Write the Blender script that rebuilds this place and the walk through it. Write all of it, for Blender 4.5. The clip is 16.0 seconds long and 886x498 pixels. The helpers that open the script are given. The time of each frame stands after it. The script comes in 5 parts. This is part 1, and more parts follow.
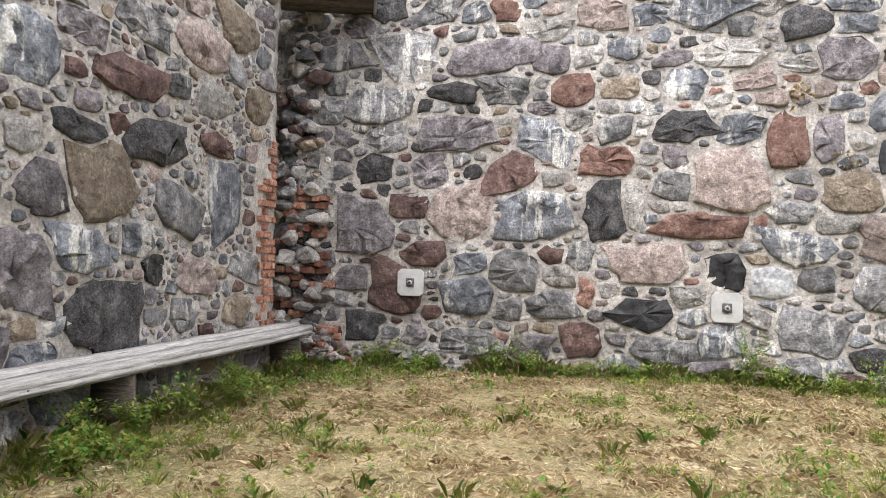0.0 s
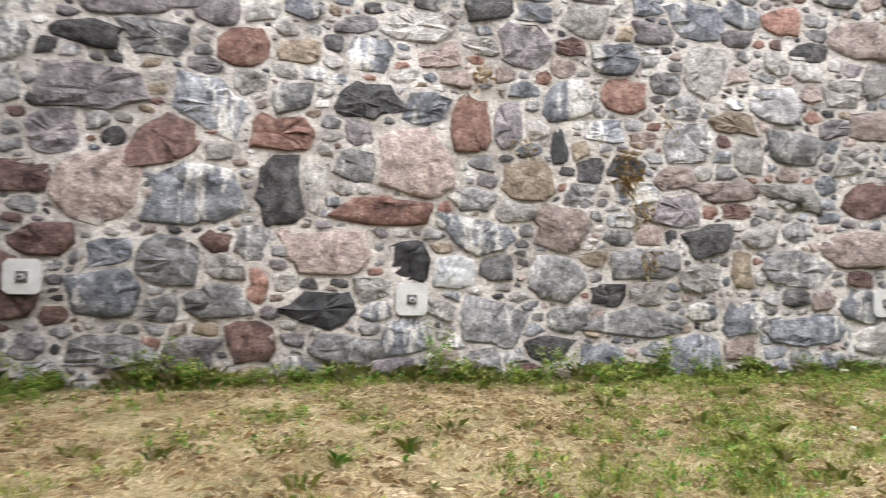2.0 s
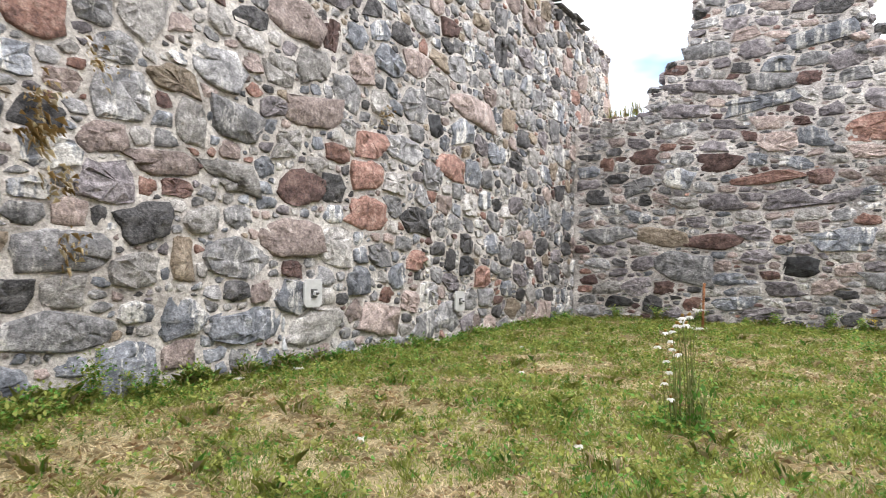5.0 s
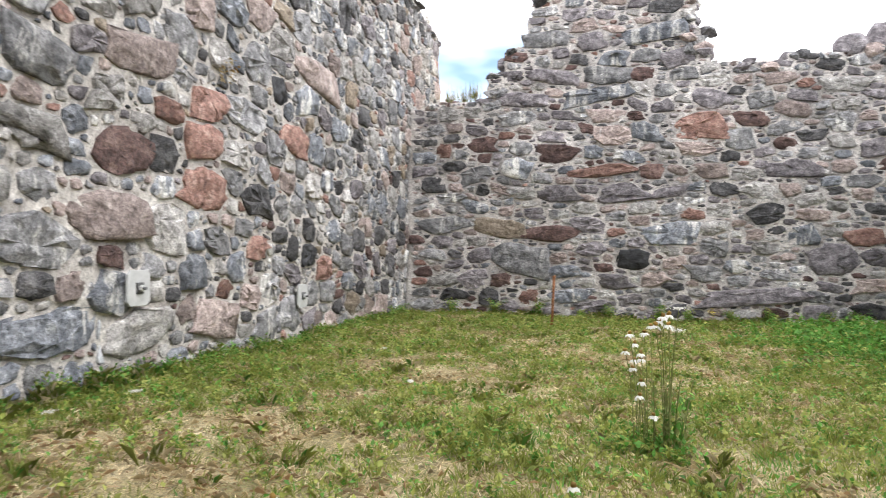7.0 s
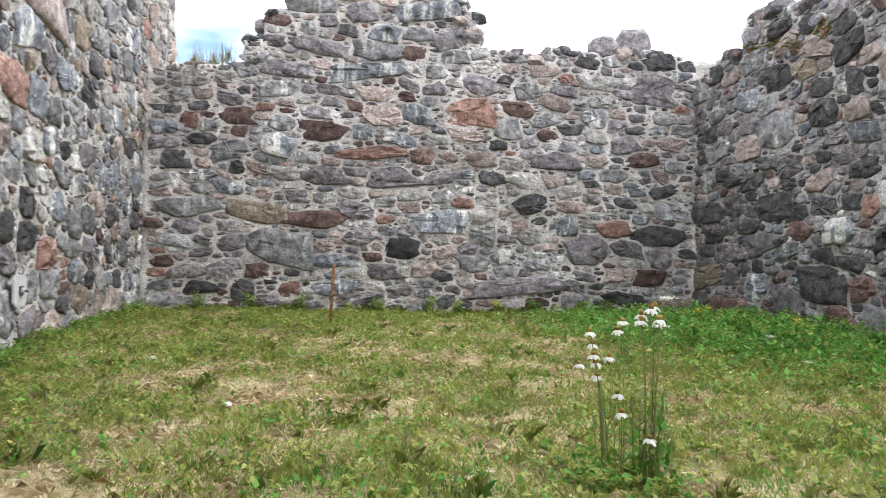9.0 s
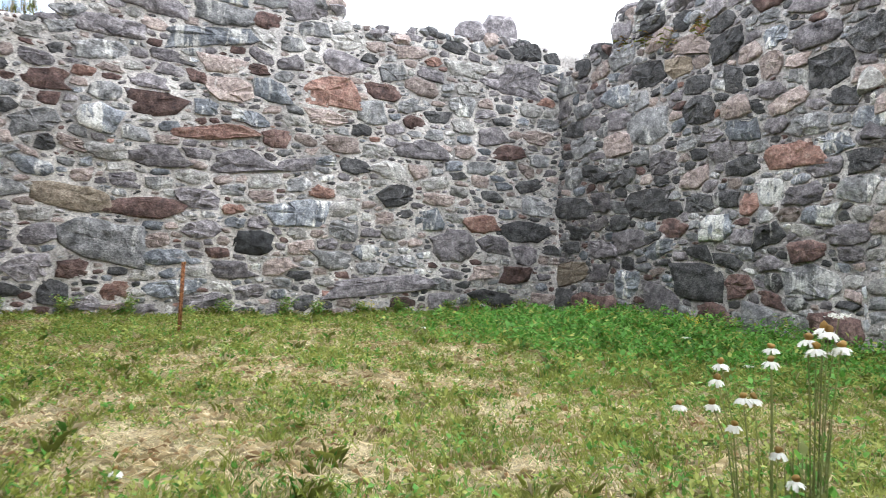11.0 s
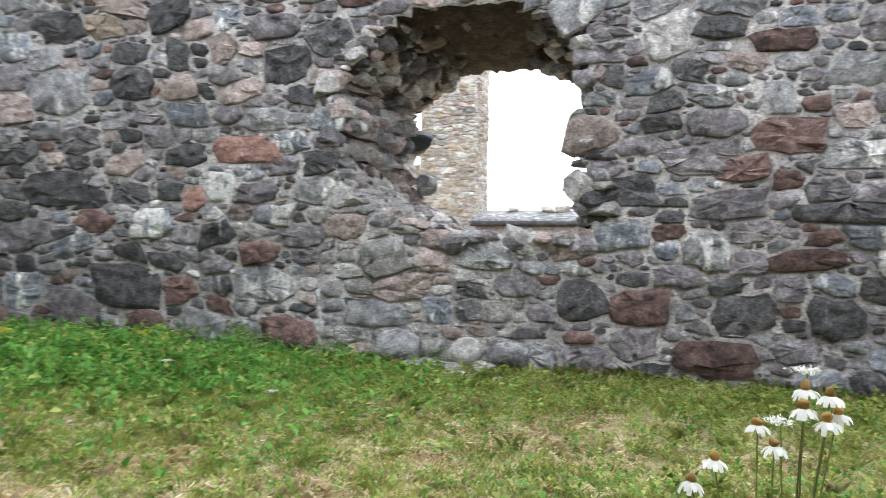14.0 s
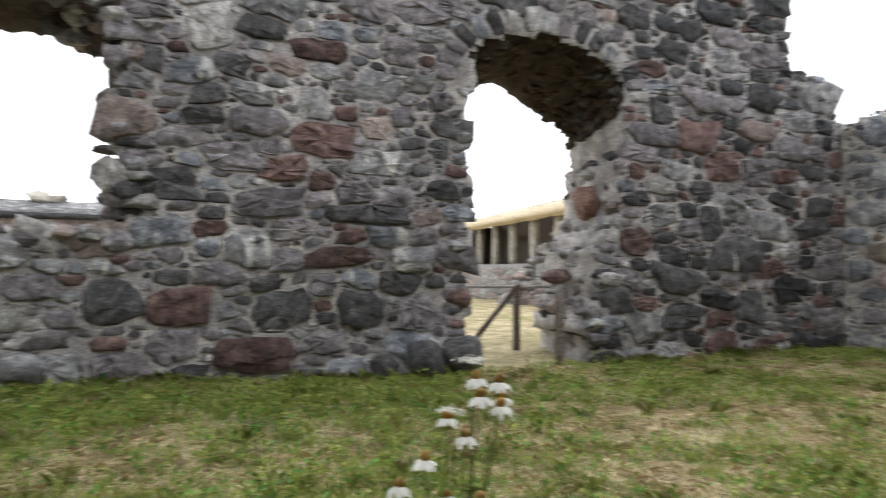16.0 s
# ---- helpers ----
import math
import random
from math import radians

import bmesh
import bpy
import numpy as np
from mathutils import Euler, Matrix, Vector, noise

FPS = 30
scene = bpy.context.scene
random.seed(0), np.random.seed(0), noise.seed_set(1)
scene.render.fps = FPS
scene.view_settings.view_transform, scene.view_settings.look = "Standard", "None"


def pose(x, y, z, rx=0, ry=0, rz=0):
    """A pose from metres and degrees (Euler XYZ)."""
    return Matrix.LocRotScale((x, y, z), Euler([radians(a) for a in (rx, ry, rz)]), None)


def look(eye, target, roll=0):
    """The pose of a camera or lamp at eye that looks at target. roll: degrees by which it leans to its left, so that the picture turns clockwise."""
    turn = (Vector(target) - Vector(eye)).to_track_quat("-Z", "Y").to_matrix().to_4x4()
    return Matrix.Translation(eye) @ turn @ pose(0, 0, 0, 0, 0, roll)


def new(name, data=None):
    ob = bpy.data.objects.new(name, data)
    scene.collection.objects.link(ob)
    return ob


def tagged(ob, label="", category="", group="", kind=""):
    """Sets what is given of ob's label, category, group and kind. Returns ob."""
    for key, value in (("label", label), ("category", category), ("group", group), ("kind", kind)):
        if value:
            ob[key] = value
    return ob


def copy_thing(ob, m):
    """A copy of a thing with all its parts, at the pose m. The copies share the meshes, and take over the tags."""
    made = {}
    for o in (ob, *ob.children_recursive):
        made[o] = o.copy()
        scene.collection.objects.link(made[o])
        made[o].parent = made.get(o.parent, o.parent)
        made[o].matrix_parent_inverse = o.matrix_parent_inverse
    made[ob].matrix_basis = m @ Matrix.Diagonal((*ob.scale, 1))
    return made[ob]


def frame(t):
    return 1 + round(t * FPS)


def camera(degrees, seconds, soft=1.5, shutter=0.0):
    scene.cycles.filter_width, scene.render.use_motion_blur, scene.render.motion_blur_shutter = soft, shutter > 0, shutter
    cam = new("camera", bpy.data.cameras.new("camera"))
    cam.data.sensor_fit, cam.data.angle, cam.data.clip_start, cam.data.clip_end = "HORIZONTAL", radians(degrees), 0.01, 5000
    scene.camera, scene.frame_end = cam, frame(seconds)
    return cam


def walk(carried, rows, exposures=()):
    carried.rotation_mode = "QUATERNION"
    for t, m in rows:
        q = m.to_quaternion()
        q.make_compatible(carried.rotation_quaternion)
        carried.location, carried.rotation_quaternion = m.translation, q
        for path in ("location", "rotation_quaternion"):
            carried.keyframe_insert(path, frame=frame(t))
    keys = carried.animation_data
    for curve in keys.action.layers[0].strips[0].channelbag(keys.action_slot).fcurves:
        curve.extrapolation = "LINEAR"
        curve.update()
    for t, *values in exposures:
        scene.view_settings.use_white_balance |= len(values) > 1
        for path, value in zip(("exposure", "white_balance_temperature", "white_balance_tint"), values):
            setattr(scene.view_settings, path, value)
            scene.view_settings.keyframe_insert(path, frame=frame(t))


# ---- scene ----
cam = camera(62.5, 16.0, soft=0.75, shutter=0.42)
METRES, EYE, TILT, LEAN, TURN = 14.0, 1.4, 0.0, 0.0, 13.5
ROWS = [
    (0.0, 0.0, 0.0, 0.0, -0.03, 1.12, -1.31),
    (0.5, -0.0008, 0.026, -0.0023, -2.26, 1.11, -1.3),
    (1.0, 0.0047, 0.0522, -0.0061, -10.16, 1.33, -1.13),
    (1.5, 0.0081, 0.0782, -0.0062, -17.62, 1.4, -1.06),
    (2.0, 0.013, 0.1092, -0.0091, -26.03, 1.54, -1.04),
    (2.5, 0.0204, 0.1371, -0.0084, -35.32, 1.62, -0.97),
    (3.0, 0.03, 0.1662, -0.0072, -45.25, 1.68, -0.77),
    (3.5, 0.0366, 0.1916, -0.007, -53.48, 1.7, -0.83),
    (4.0, 0.0469, 0.2221, -0.0088, -62.95, 1.75, -0.72),
    (6.5, 0.1549, 0.355, -0.0127, -85.93, 1.22, -0.81),
    (7.0, 0.187, 0.3794, -0.0144, -91.52, 1.17, -0.93),
    (7.5, 0.2181, 0.4001, -0.0174, -97.66, 1.08, -0.99),
    (8.0, 0.2583, 0.4167, -0.0171, -103.67, 1.04, -0.94),
    (8.5, 0.2943, 0.4344, -0.0192, -108.87, 1.03, -1.04),
    (9.0, 0.3337, 0.4543, -0.023, -114.3, 1.03, -1.17),
    (11.5, 0.5141, 0.473, -0.021, -133.73, 1.0, -1.15),
    (12.0, 0.5477, 0.4687, -0.0197, -138.48, 1.1, -1.14),
    (12.5, 0.5725, 0.4589, -0.0224, -143.42, 1.11, -1.22),
    (13.0, 0.6004, 0.4415, -0.0201, -158.74, 1.31, -1.11),
    (13.5, 0.6269, 0.4291, -0.0177, -169.38, 1.37, -1.14),
    (14.0, 0.6564, 0.4141, -0.014, -179.09, 1.43, -1.21),
    (14.5, 0.6744, 0.3936, -0.0123, -187.38, 1.42, -1.12),
    (15.0, 0.6818, 0.3827, -0.0094, -196.1, 1.45, -0.84),
    (15.5, 0.6874, 0.379, -0.0124, -204.59, 1.59, -0.66),
    (16.0, 0.6896, 0.3825, -0.0143, -217.17, 1.76, -0.52),
]
walk(cam, [(t, pose(0, 0, EYE, TILT, LEAN, TURN) @ pose(METRES * x, METRES * y, METRES * z, 90 + pitch, roll, yaw)) for t, x, y, z, yaw, pitch, roll in ROWS],
     exposures=[(0.0, 1.05, 6500, 13), (2.0, 1.06, 6500, 12), (2.8, 1.2, 6500, 12), (4.0, 1.0, 6500, 12), (8.5, 0.97, 6300, 10), (12.5, 1.32, 6050, 8), (14.5, 1.1, 6100, 8), (15.2, 0.78, 6250, 9), (16.0, 0.5, 6350, 9)])

# ---------------------------------------------------------------- light
SUN_ELEV, SUN_FROM = 52.0, 205.0   # degrees; bright overcast, light from the south-south-west
world = bpy.data.worlds.new("sky")
scene.world = world
world.use_nodes = True


def build_sky():
    n, l = world.node_tree.nodes, world.node_tree.links
    n.clear()
    sky = n.new("ShaderNodeTexSky")
    sky.sky_type, sky.sun_disc = "NISHITA", False
    sky.sun_elevation, sky.sun_rotation = radians(SUN_ELEV), radians(SUN_FROM)
    tc = n.new("ShaderNodeTexCoord")
    mp = n.new("ShaderNodeMapping")
    mp.inputs["Scale"].default_value = (1.6, 1.6, 4.5)
    l.new(tc.outputs["Generated"], mp.inputs["Vector"])
    nz = n.new("ShaderNodeTexNoise")
    nz.inputs["Scale"].default_value, nz.inputs["Detail"].default_value = 1.6, 4.0
    l.new(mp.outputs["Vector"], nz.inputs["Vector"])
    rp = n.new("ShaderNodeValToRGB")
    rp.color_ramp.elements[0].position, rp.color_ramp.elements[1].position = 0.22, 0.42
    cover = nz.outputs["Fac"]
    for way, depth in (((0.945, 0.19, 0.26), 0.17), ((-0.77, -0.58, 0.27), 0.1)):   # where the cloud thins
        dp = n.new("ShaderNodeVectorMath")
        dp.operation = "DOT_PRODUCT"
        dp.inputs[1].default_value = way
        l.new(tc.outputs["Generated"], dp.inputs[0])
        dr = n.new("ShaderNodeMapRange")
        dr.interpolation_type = "SMOOTHSTEP"
        dr.inputs["From Min"].default_value, dr.inputs["From Max"].default_value = 0.978, 0.999
        dr.inputs["To Max"].default_value = depth
        l.new(dp.outputs["Value"], dr.inputs["Value"])
        sb = n.new("ShaderNodeMath")
        sb.operation = "SUBTRACT"
        l.new(cover, sb.inputs[0])
        l.new(dr.outputs["Result"], sb.inputs[1])
        cover = sb.outputs[0]
    l.new(cover, rp.inputs["Fac"])
    mix = n.new("ShaderNodeMix")
    mix.data_type = "RGBA"
    l.new(rp.outputs["Color"], mix.inputs["Factor"])
    l.new(sky.outputs["Color"], mix.inputs["A"])
    mix.inputs["B"].default_value = (11.0, 11.2, 11.6, 1)
    bg = n.new("ShaderNodeBackground")
    bg.inputs["Strength"].default_value = 0.145
    l.new(mix.outputs["Result"], bg.inputs["Color"])
    out = n.new("ShaderNodeOutputWorld")
    l.new(bg.outputs["Background"], out.inputs["Surface"])


build_sky()
sun = new("sun", bpy.data.lights.new("sun", "SUN"))
sun.data.energy, sun.data.angle, sun.data.color = 1.1, radians(25), (1.0, 0.975, 0.95)
_az = radians(SUN_FROM)
sun.matrix_world = look((0, 0, 30), (-math.sin(_az) * 30, -math.cos(_az) * 30, 30 - 30 * math.tan(radians(SUN_ELEV))))

# ---------------------------------------------------------------- materials


def mat(name, ramp, scale=6.0, detail=8.0, rough=0.85, bump=0.3, bump_scale=40.0, vary=0.25, stretch=(1, 1, 1), speck=None, streak=None, metal=0.0, grain=0.3, grain_scale=20.0, crack=0.0):
    """A surface at real-world size: a coarse colour ramp, fine grain, chance variation per piece, relief."""
    m = bpy.data.materials.new(name)
    m.use_nodes = True
    n, l = m.node_tree.nodes, m.node_tree.links
    b = n["Principled BSDF"]
    b.inputs["Roughness"].default_value, b.inputs["Metallic"].default_value = rough, metal
    b.inputs["Specular IOR Level"].default_value = 0.3
    geo, info = n.new("ShaderNodeNewGeometry"), n.new("ShaderNodeObjectInfo")
    add = n.new("ShaderNodeMath")
    add.operation = "ADD"
    l.new(geo.outputs["Random Per Island"], add.inputs[0])
    l.new(info.outputs["Random"], add.inputs[1])
    fr = n.new("ShaderNodeMath")
    fr.operation = "FRACT"
    l.new(add.outputs[0], fr.inputs[0])
    mp = n.new("ShaderNodeMapping")
    mp.inputs["Scale"].default_value = stretch
    l.new(geo.outputs["Position"], mp.inputs["Vector"])
    big = n.new("ShaderNodeTexNoise")
    big.inputs["Scale"].default_value, big.inputs["Detail"].default_value = scale, detail
    big.inputs["Roughness"].default_value = 0.65
    l.new(mp.outputs["Vector"], big.inputs["Vector"])
    mr = n.new("ShaderNodeMapRange")
    mr.inputs["From Min"].default_value, mr.inputs["From Max"].default_value = 0.34, 0.66
    l.new(big.outputs["Fac"], mr.inputs["Value"])
    rp = n.new("ShaderNodeValToRGB")
    els = rp.color_ramp.elements
    while len(els) < len(ramp):
        els.new(0.5)
    for i, c in enumerate(ramp):
        els[i].position = i / (len(ramp) - 1)
        els[i].color = (*c, 1)
    l.new(mr.outputs["Result"], rp.inputs["Fac"])
    col = rp.outputs["Color"]
    if speck:
        sp = n.new("ShaderNodeTexNoise")
        sp.inputs["Scale"].default_value, sp.inputs["Detail"].default_value = speck[0], 3.0
        l.new(mp.outputs["Vector"], sp.inputs["Vector"])
        sr = n.new("ShaderNodeMapRange")
        sr.inputs["From Min"].default_value, sr.inputs["From Max"].default_value = 0.5, 0.62
        sr.inputs["To Max"].default_value = speck[2]
        l.new(sp.outputs["Fac"], sr.inputs["Value"])
        mx = n.new("ShaderNodeMix")
        mx.data_type = "RGBA"
        l.new(sr.outputs["Result"], mx.inputs["Factor"])
        l.new(col, mx.inputs["A"])
        mx.inputs["B"].default_value = (*speck[1], 1)
        col = mx.outputs["Result"]
    if streak:
        sm = n.new("ShaderNodeMapping")
        sm.inputs["Scale"].default_value = (1, 1, 0.22)
        l.new(geo.outputs["Position"], sm.inputs["Vector"])
        st = n.new("ShaderNodeTexNoise")
        st.inputs["Scale"].default_value, st.inputs["Detail"].default_value = streak[0], 7.0
        st.inputs["Roughness"].default_value = 0.7
        l.new(sm.outputs["Vector"], st.inputs["Vector"])
        sr = n.new("ShaderNodeMapRange")
        sr.inputs["From Min"].default_value, sr.inputs["From Max"].default_value = streak[3], streak[3] + 0.05
        sr.inputs["To Max"].default_value = streak[2]
        l.new(st.outputs["Fac"], sr.inputs["Value"])
        mx = n.new("ShaderNodeMix")
        mx.data_type = "RGBA"
        l.new(sr.outputs["Result"], mx.inputs["Factor"])
        l.new(col, mx.inputs["A"])
        mx.inputs["B"].default_value = (*streak[1], 1)
        col = mx.outputs["Result"]
    if crack:   # dark hairline splits and chipped edges
        cw = n.new("ShaderNodeMix")
        cw.data_type = "VECTOR"
        cw.inputs["Factor"].default_value = 0.12
        l.new(mp.outputs["Vector"], cw.inputs["A"])
        l.new(big.outputs["Color"], cw.inputs["B"])
        cv = n.new("ShaderNodeTexVoronoi")
        cv.feature = "DISTANCE_TO_EDGE"
        cv.inputs["Scale"].default_value = 7.5
        l.new(cw.outputs["Result"], cv.inputs["Vector"])
        cr = n.new("ShaderNodeMapRange")
        cr.inputs["From Min"].default_value, cr.inputs["From Max"].default_value = 0.0, 0.035
        cr.inputs["To Min"].default_value, cr.inputs["To Max"].default_value = crack, 0.0
        l.new(cv.outputs["Distance"], cr.inputs["Value"])
        cx = n.new("ShaderNodeMix")
        cx.data_type = "RGBA"
        l.new(cr.outputs["Result"], cx.inputs["Factor"])
        l.new(col, cx.inputs["A"])
        cx.inputs["B"].default_value = (*[q * 0.35 for q in ramp[0]], 1)
        col = cx.outputs["Result"]
    hs = n.new("ShaderNodeHueSaturation")
    vr = n.new("ShaderNodeMapRange")
    vr.inputs["To Min"].default_value, vr.inputs["To Max"].default_value = 1 - vary, 1 + vary
    l.new(fr.outputs[0], vr.inputs["Value"])
    gn = n.new("ShaderNodeTexNoise")
    gn.inputs["Scale"].default_value, gn.inputs["Detail"].default_value, gn.inputs["Roughness"].default_value = grain_scale, 5.0, 0.75
    l.new(mp.outputs["Vector"], gn.inputs["Vector"])
    gr = n.new("ShaderNodeMapRange")
    gr.inputs["From Min"].default_value, gr.inputs["From Max"].default_value = 0.32, 0.68
    gr.inputs["To Min"].default_value, gr.inputs["To Max"].default_value = 1 - grain, 1 + grain
    l.new(gn.outputs["Fac"], gr.inputs["Value"])
    gm = n.new("ShaderNodeMath")
    gm.operation = "MULTIPLY"
    l.new(vr.outputs["Result"], gm.inputs[0])
    l.new(gr.outputs["Result"], gm.inputs[1])
    l.new(gm.outputs[0], hs.inputs["Value"])
    l.new(col, hs.inputs["Color"])
    l.new(hs.outputs["Color"], b.inputs["Base Color"])
    if bump:
        bn = n.new("ShaderNodeTexNoise")
        bn.inputs["Scale"].default_value, bn.inputs["Detail"].default_value = bump_scale, 6.0
        bn.inputs["Roughness"].default_value = 0.7
        l.new(mp.outputs["Vector"], bn.inputs["Vector"])
        bp = n.new("ShaderNodeBump")
        bp.inputs["Strength"].default_value, bp.inputs["Distance"].default_value = bump, 0.03
        l.new(bn.outputs["Fac"], bp.inputs["Height"])
        wa = n.new("ShaderNodeMix")   # broken facets: cells on a noise-shifted place
        wa.data_type = "VECTOR"
        wa.inputs["Factor"].default_value = 0.12
        l.new(mp.outputs["Vector"], wa.inputs["A"])
        l.new(big.outputs["Color"], wa.inputs["B"])
        bc = n.new("ShaderNodeTexVoronoi")
        bc.inputs["Scale"].default_value = bump_scale * 0.42
        l.new(wa.outputs["Result"], bc.inputs["Vector"])
        b2 = n.new("ShaderNodeBump")
        b2.inputs["Strength"].default_value, b2.inputs["Distance"].default_value = bump * 0.5, 0.04
        l.new(bc.outputs["Distance"], b2.inputs["Height"])
        l.new(b2.outputs["Normal"], bp.inputs["Normal"])
        l.new(bp.outputs["Normal"], b.inputs["Normal"])
    return m


LIME = (0.62, 0.6, 0.56)
STONE = {
    "grey": mat("granite_grey", [(0.088, 0.088, 0.09), (0.235, 0.23, 0.232), (0.43, 0.42, 0.415)], 5, speck=(70, (0.1, 0.1, 0.1), 0.5), streak=(2.6, LIME, 0.8, 0.56), bump=1.0, bump_scale=22, grain=0.5, grain_scale=26, crack=0.3, vary=0.32),
    "blue": mat("granite_blue_grey", [(0.075, 0.082, 0.095), (0.19, 0.2, 0.22), (0.38, 0.39, 0.41)], 5, speck=(60, (0.09, 0.09, 0.1), 0.45), streak=(2.4, LIME, 0.9, 0.53), bump=1.0, bump_scale=20, grain=0.5, grain_scale=26, crack=0.3, vary=0.32),
    "pale": mat("granite_pale", [(0.2, 0.19, 0.18), (0.37, 0.35, 0.33), (0.56, 0.54, 0.51)], 6, speck=(80, (0.16, 0.15, 0.14), 0.5), bump=1.0, bump_scale=26, grain=0.5, grain_scale=26, crack=0.3, vary=0.32),
    "dark": mat("gneiss_dark", [(0.022, 0.022, 0.024), (0.06, 0.058, 0.06), (0.14, 0.135, 0.135)], 6, speck=(50, (0.25, 0.24, 0.23), 0.3), streak=(2.6, LIME, 0.7, 0.63), bump=1.0, bump_scale=20, grain=0.5, grain_scale=26, crack=0.3, vary=0.32),
    "black": mat("basalt_black", [(0.012, 0.012, 0.013), (0.03, 0.03, 0.032), (0.06, 0.06, 0.062)], 6, rough=0.6, bump=0.5, bump_scale=18, vary=0.15),
    "red": mat("granite_red", [(0.13, 0.08, 0.068), (0.27, 0.15, 0.118), (0.42, 0.29, 0.24)], 7, speck=(60, (0.15, 0.1, 0.09), 0.5), bump=1.0, bump_scale=24, grain=0.5, grain_scale=26, crack=0.3, vary=0.32),
    "maroon": mat("porphyry_maroon", [(0.06, 0.04, 0.037), (0.14, 0.085, 0.075), (0.25, 0.17, 0.145)], 6, speck=(50, (0.06, 0.05, 0.05), 0.5), bump=1.0, bump_scale=22, grain=0.5, grain_scale=26, crack=0.3, vary=0.32),
    "pink": mat("granite_pink", [(0.18, 0.145, 0.135), (0.33, 0.265, 0.24), (0.5, 0.42, 0.38)], 6, speck=(70, (0.17, 0.13, 0.12), 0.5), streak=(3.0, LIME, 0.5, 0.63), bump=1.0, bump_scale=24, grain=0.5, grain_scale=26, crack=0.3, vary=0.32),
    "mauve": mat("gneiss_mauve", [(0.09, 0.082, 0.088), (0.2, 0.18, 0.188), (0.36, 0.33, 0.335)], 6, speck=(60, (0.09, 0.08, 0.08), 0.5), bump=1.0, bump_scale=24, grain=0.5, grain_scale=26, crack=0.3, vary=0.32),
    "lime": mat("lime_white", [(0.27, 0.275, 0.28), (0.44, 0.445, 0.45), (0.6, 0.605, 0.61)], 5, bump=0.4, bump_scale=24, vary=0.1),
    "ochre": mat("sandstone_ochre", [(0.17, 0.135, 0.1), (0.28, 0.225, 0.17), (0.42, 0.36, 0.28)], 6, speck=(60, (0.16, 0.13, 0.1), 0.5), bump=1.0, bump_scale=24, grain=0.5, grain_scale=26, crack=0.3, vary=0.32),
    # brown stone, darkened further to hold the shade under arch and window head
    "soffit_shade": mat("brown_stone_with_shade", [(0.018, 0.012, 0.008), (0.05, 0.033, 0.022), (0.1, 0.07, 0.05)], 5, bump=0.9, bump_scale=20, grain=0.45, crack=0.4),
}
MORTAR_PALE = mat("mortar_pale_lime", [(0.28, 0.256, 0.23), (0.48, 0.445, 0.405), (0.62, 0.587, 0.54)], 3.0, grain=0.36, bump=1.0, bump_scale=16, vary=0.0, speck=(28, (0.24, 0.22, 0.2), 0.5))
MORTAR_GREY = mat("mortar_weathered_grey", [(0.18, 0.168, 0.165), (0.38, 0.352, 0.335), (0.62, 0.58, 0.545)], 1.6, bump=1.0, bump_scale=16, vary=0.0, grain=0.42, speck=(28, (0.14, 0.13, 0.125), 0.6))
MORTAR_MID = mat("mortar_stained_lime", [(0.23, 0.215, 0.205), (0.5, 0.462, 0.432), (0.7, 0.655, 0.61)], 1.0, bump=1.0, bump_scale=16, vary=0.0, grain=0.42, speck=(28, (0.22, 0.205, 0.195), 0.5))
BRICK = mat("brick_red", [(0.24, 0.085, 0.05), (0.36, 0.145, 0.09), (0.46, 0.26, 0.18)], 9, bump=0.5, bump_scale=30, vary=0.3, speck=(30, (0.5, 0.44, 0.38), 0.5))
BRICK_DARK = mat("brick_dark_red", [(0.1, 0.045, 0.035), (0.2, 0.085, 0.06), (0.32, 0.18, 0.13)], 9, bump=0.5, bump_scale=30, vary=0.35)
WOOD = mat("weathered_wood", [(0.27, 0.255, 0.24), (0.45, 0.43, 0.41), (0.6, 0.58, 0.55)], 7, stretch=(6, 0.35, 6), bump=0.5, bump_scale=14, vary=0.15)
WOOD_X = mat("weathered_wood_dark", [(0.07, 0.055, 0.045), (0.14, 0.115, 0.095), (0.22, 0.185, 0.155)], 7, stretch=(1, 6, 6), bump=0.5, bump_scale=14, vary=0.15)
STEEL = mat("galvanised_steel", [(0.4, 0.4, 0.385), (0.48, 0.48, 0.465), (0.55, 0.545, 0.53)], 4, rough=0.6, bump=0.08, vary=0.06, grain=0.06)
NUT = mat("dull_iron", [(0.09, 0.09, 0.09), (0.15, 0.15, 0.15)], 20, rough=0.5, bump=0.2, metal=0.6)
RUST = mat("rusty_iron", [(0.14, 0.055, 0.025), (0.27, 0.115, 0.05), (0.36, 0.18, 0.09)], 20, rough=0.85, bump=0.4)
EARTH = mat("dry_lawn_soil", [(0.18, 0.165, 0.065), (0.27, 0.23, 0.11), (0.39, 0.315, 0.18), (0.53, 0.43, 0.28)], 1.6, bump=1.0, bump_scale=26, vary=0.0, grain=0.5, grain_scale=24, speck=(17, (0.13, 0.105, 0.055), 0.6))
THATCH = mat("straw_thatch", [(0.5, 0.4, 0.26), (0.68, 0.57, 0.4), (0.8, 0.7, 0.54)], 3, stretch=(1, 1, 5), bump=0.5, bump_scale=18, vary=0.1)
FARSTONE = mat("far_limestone", [(0.3, 0.27, 0.23), (0.43, 0.395, 0.345), (0.55, 0.515, 0.46)], 1.5, bump=0.5, bump_scale=5, vary=0.22, grain_scale=6)


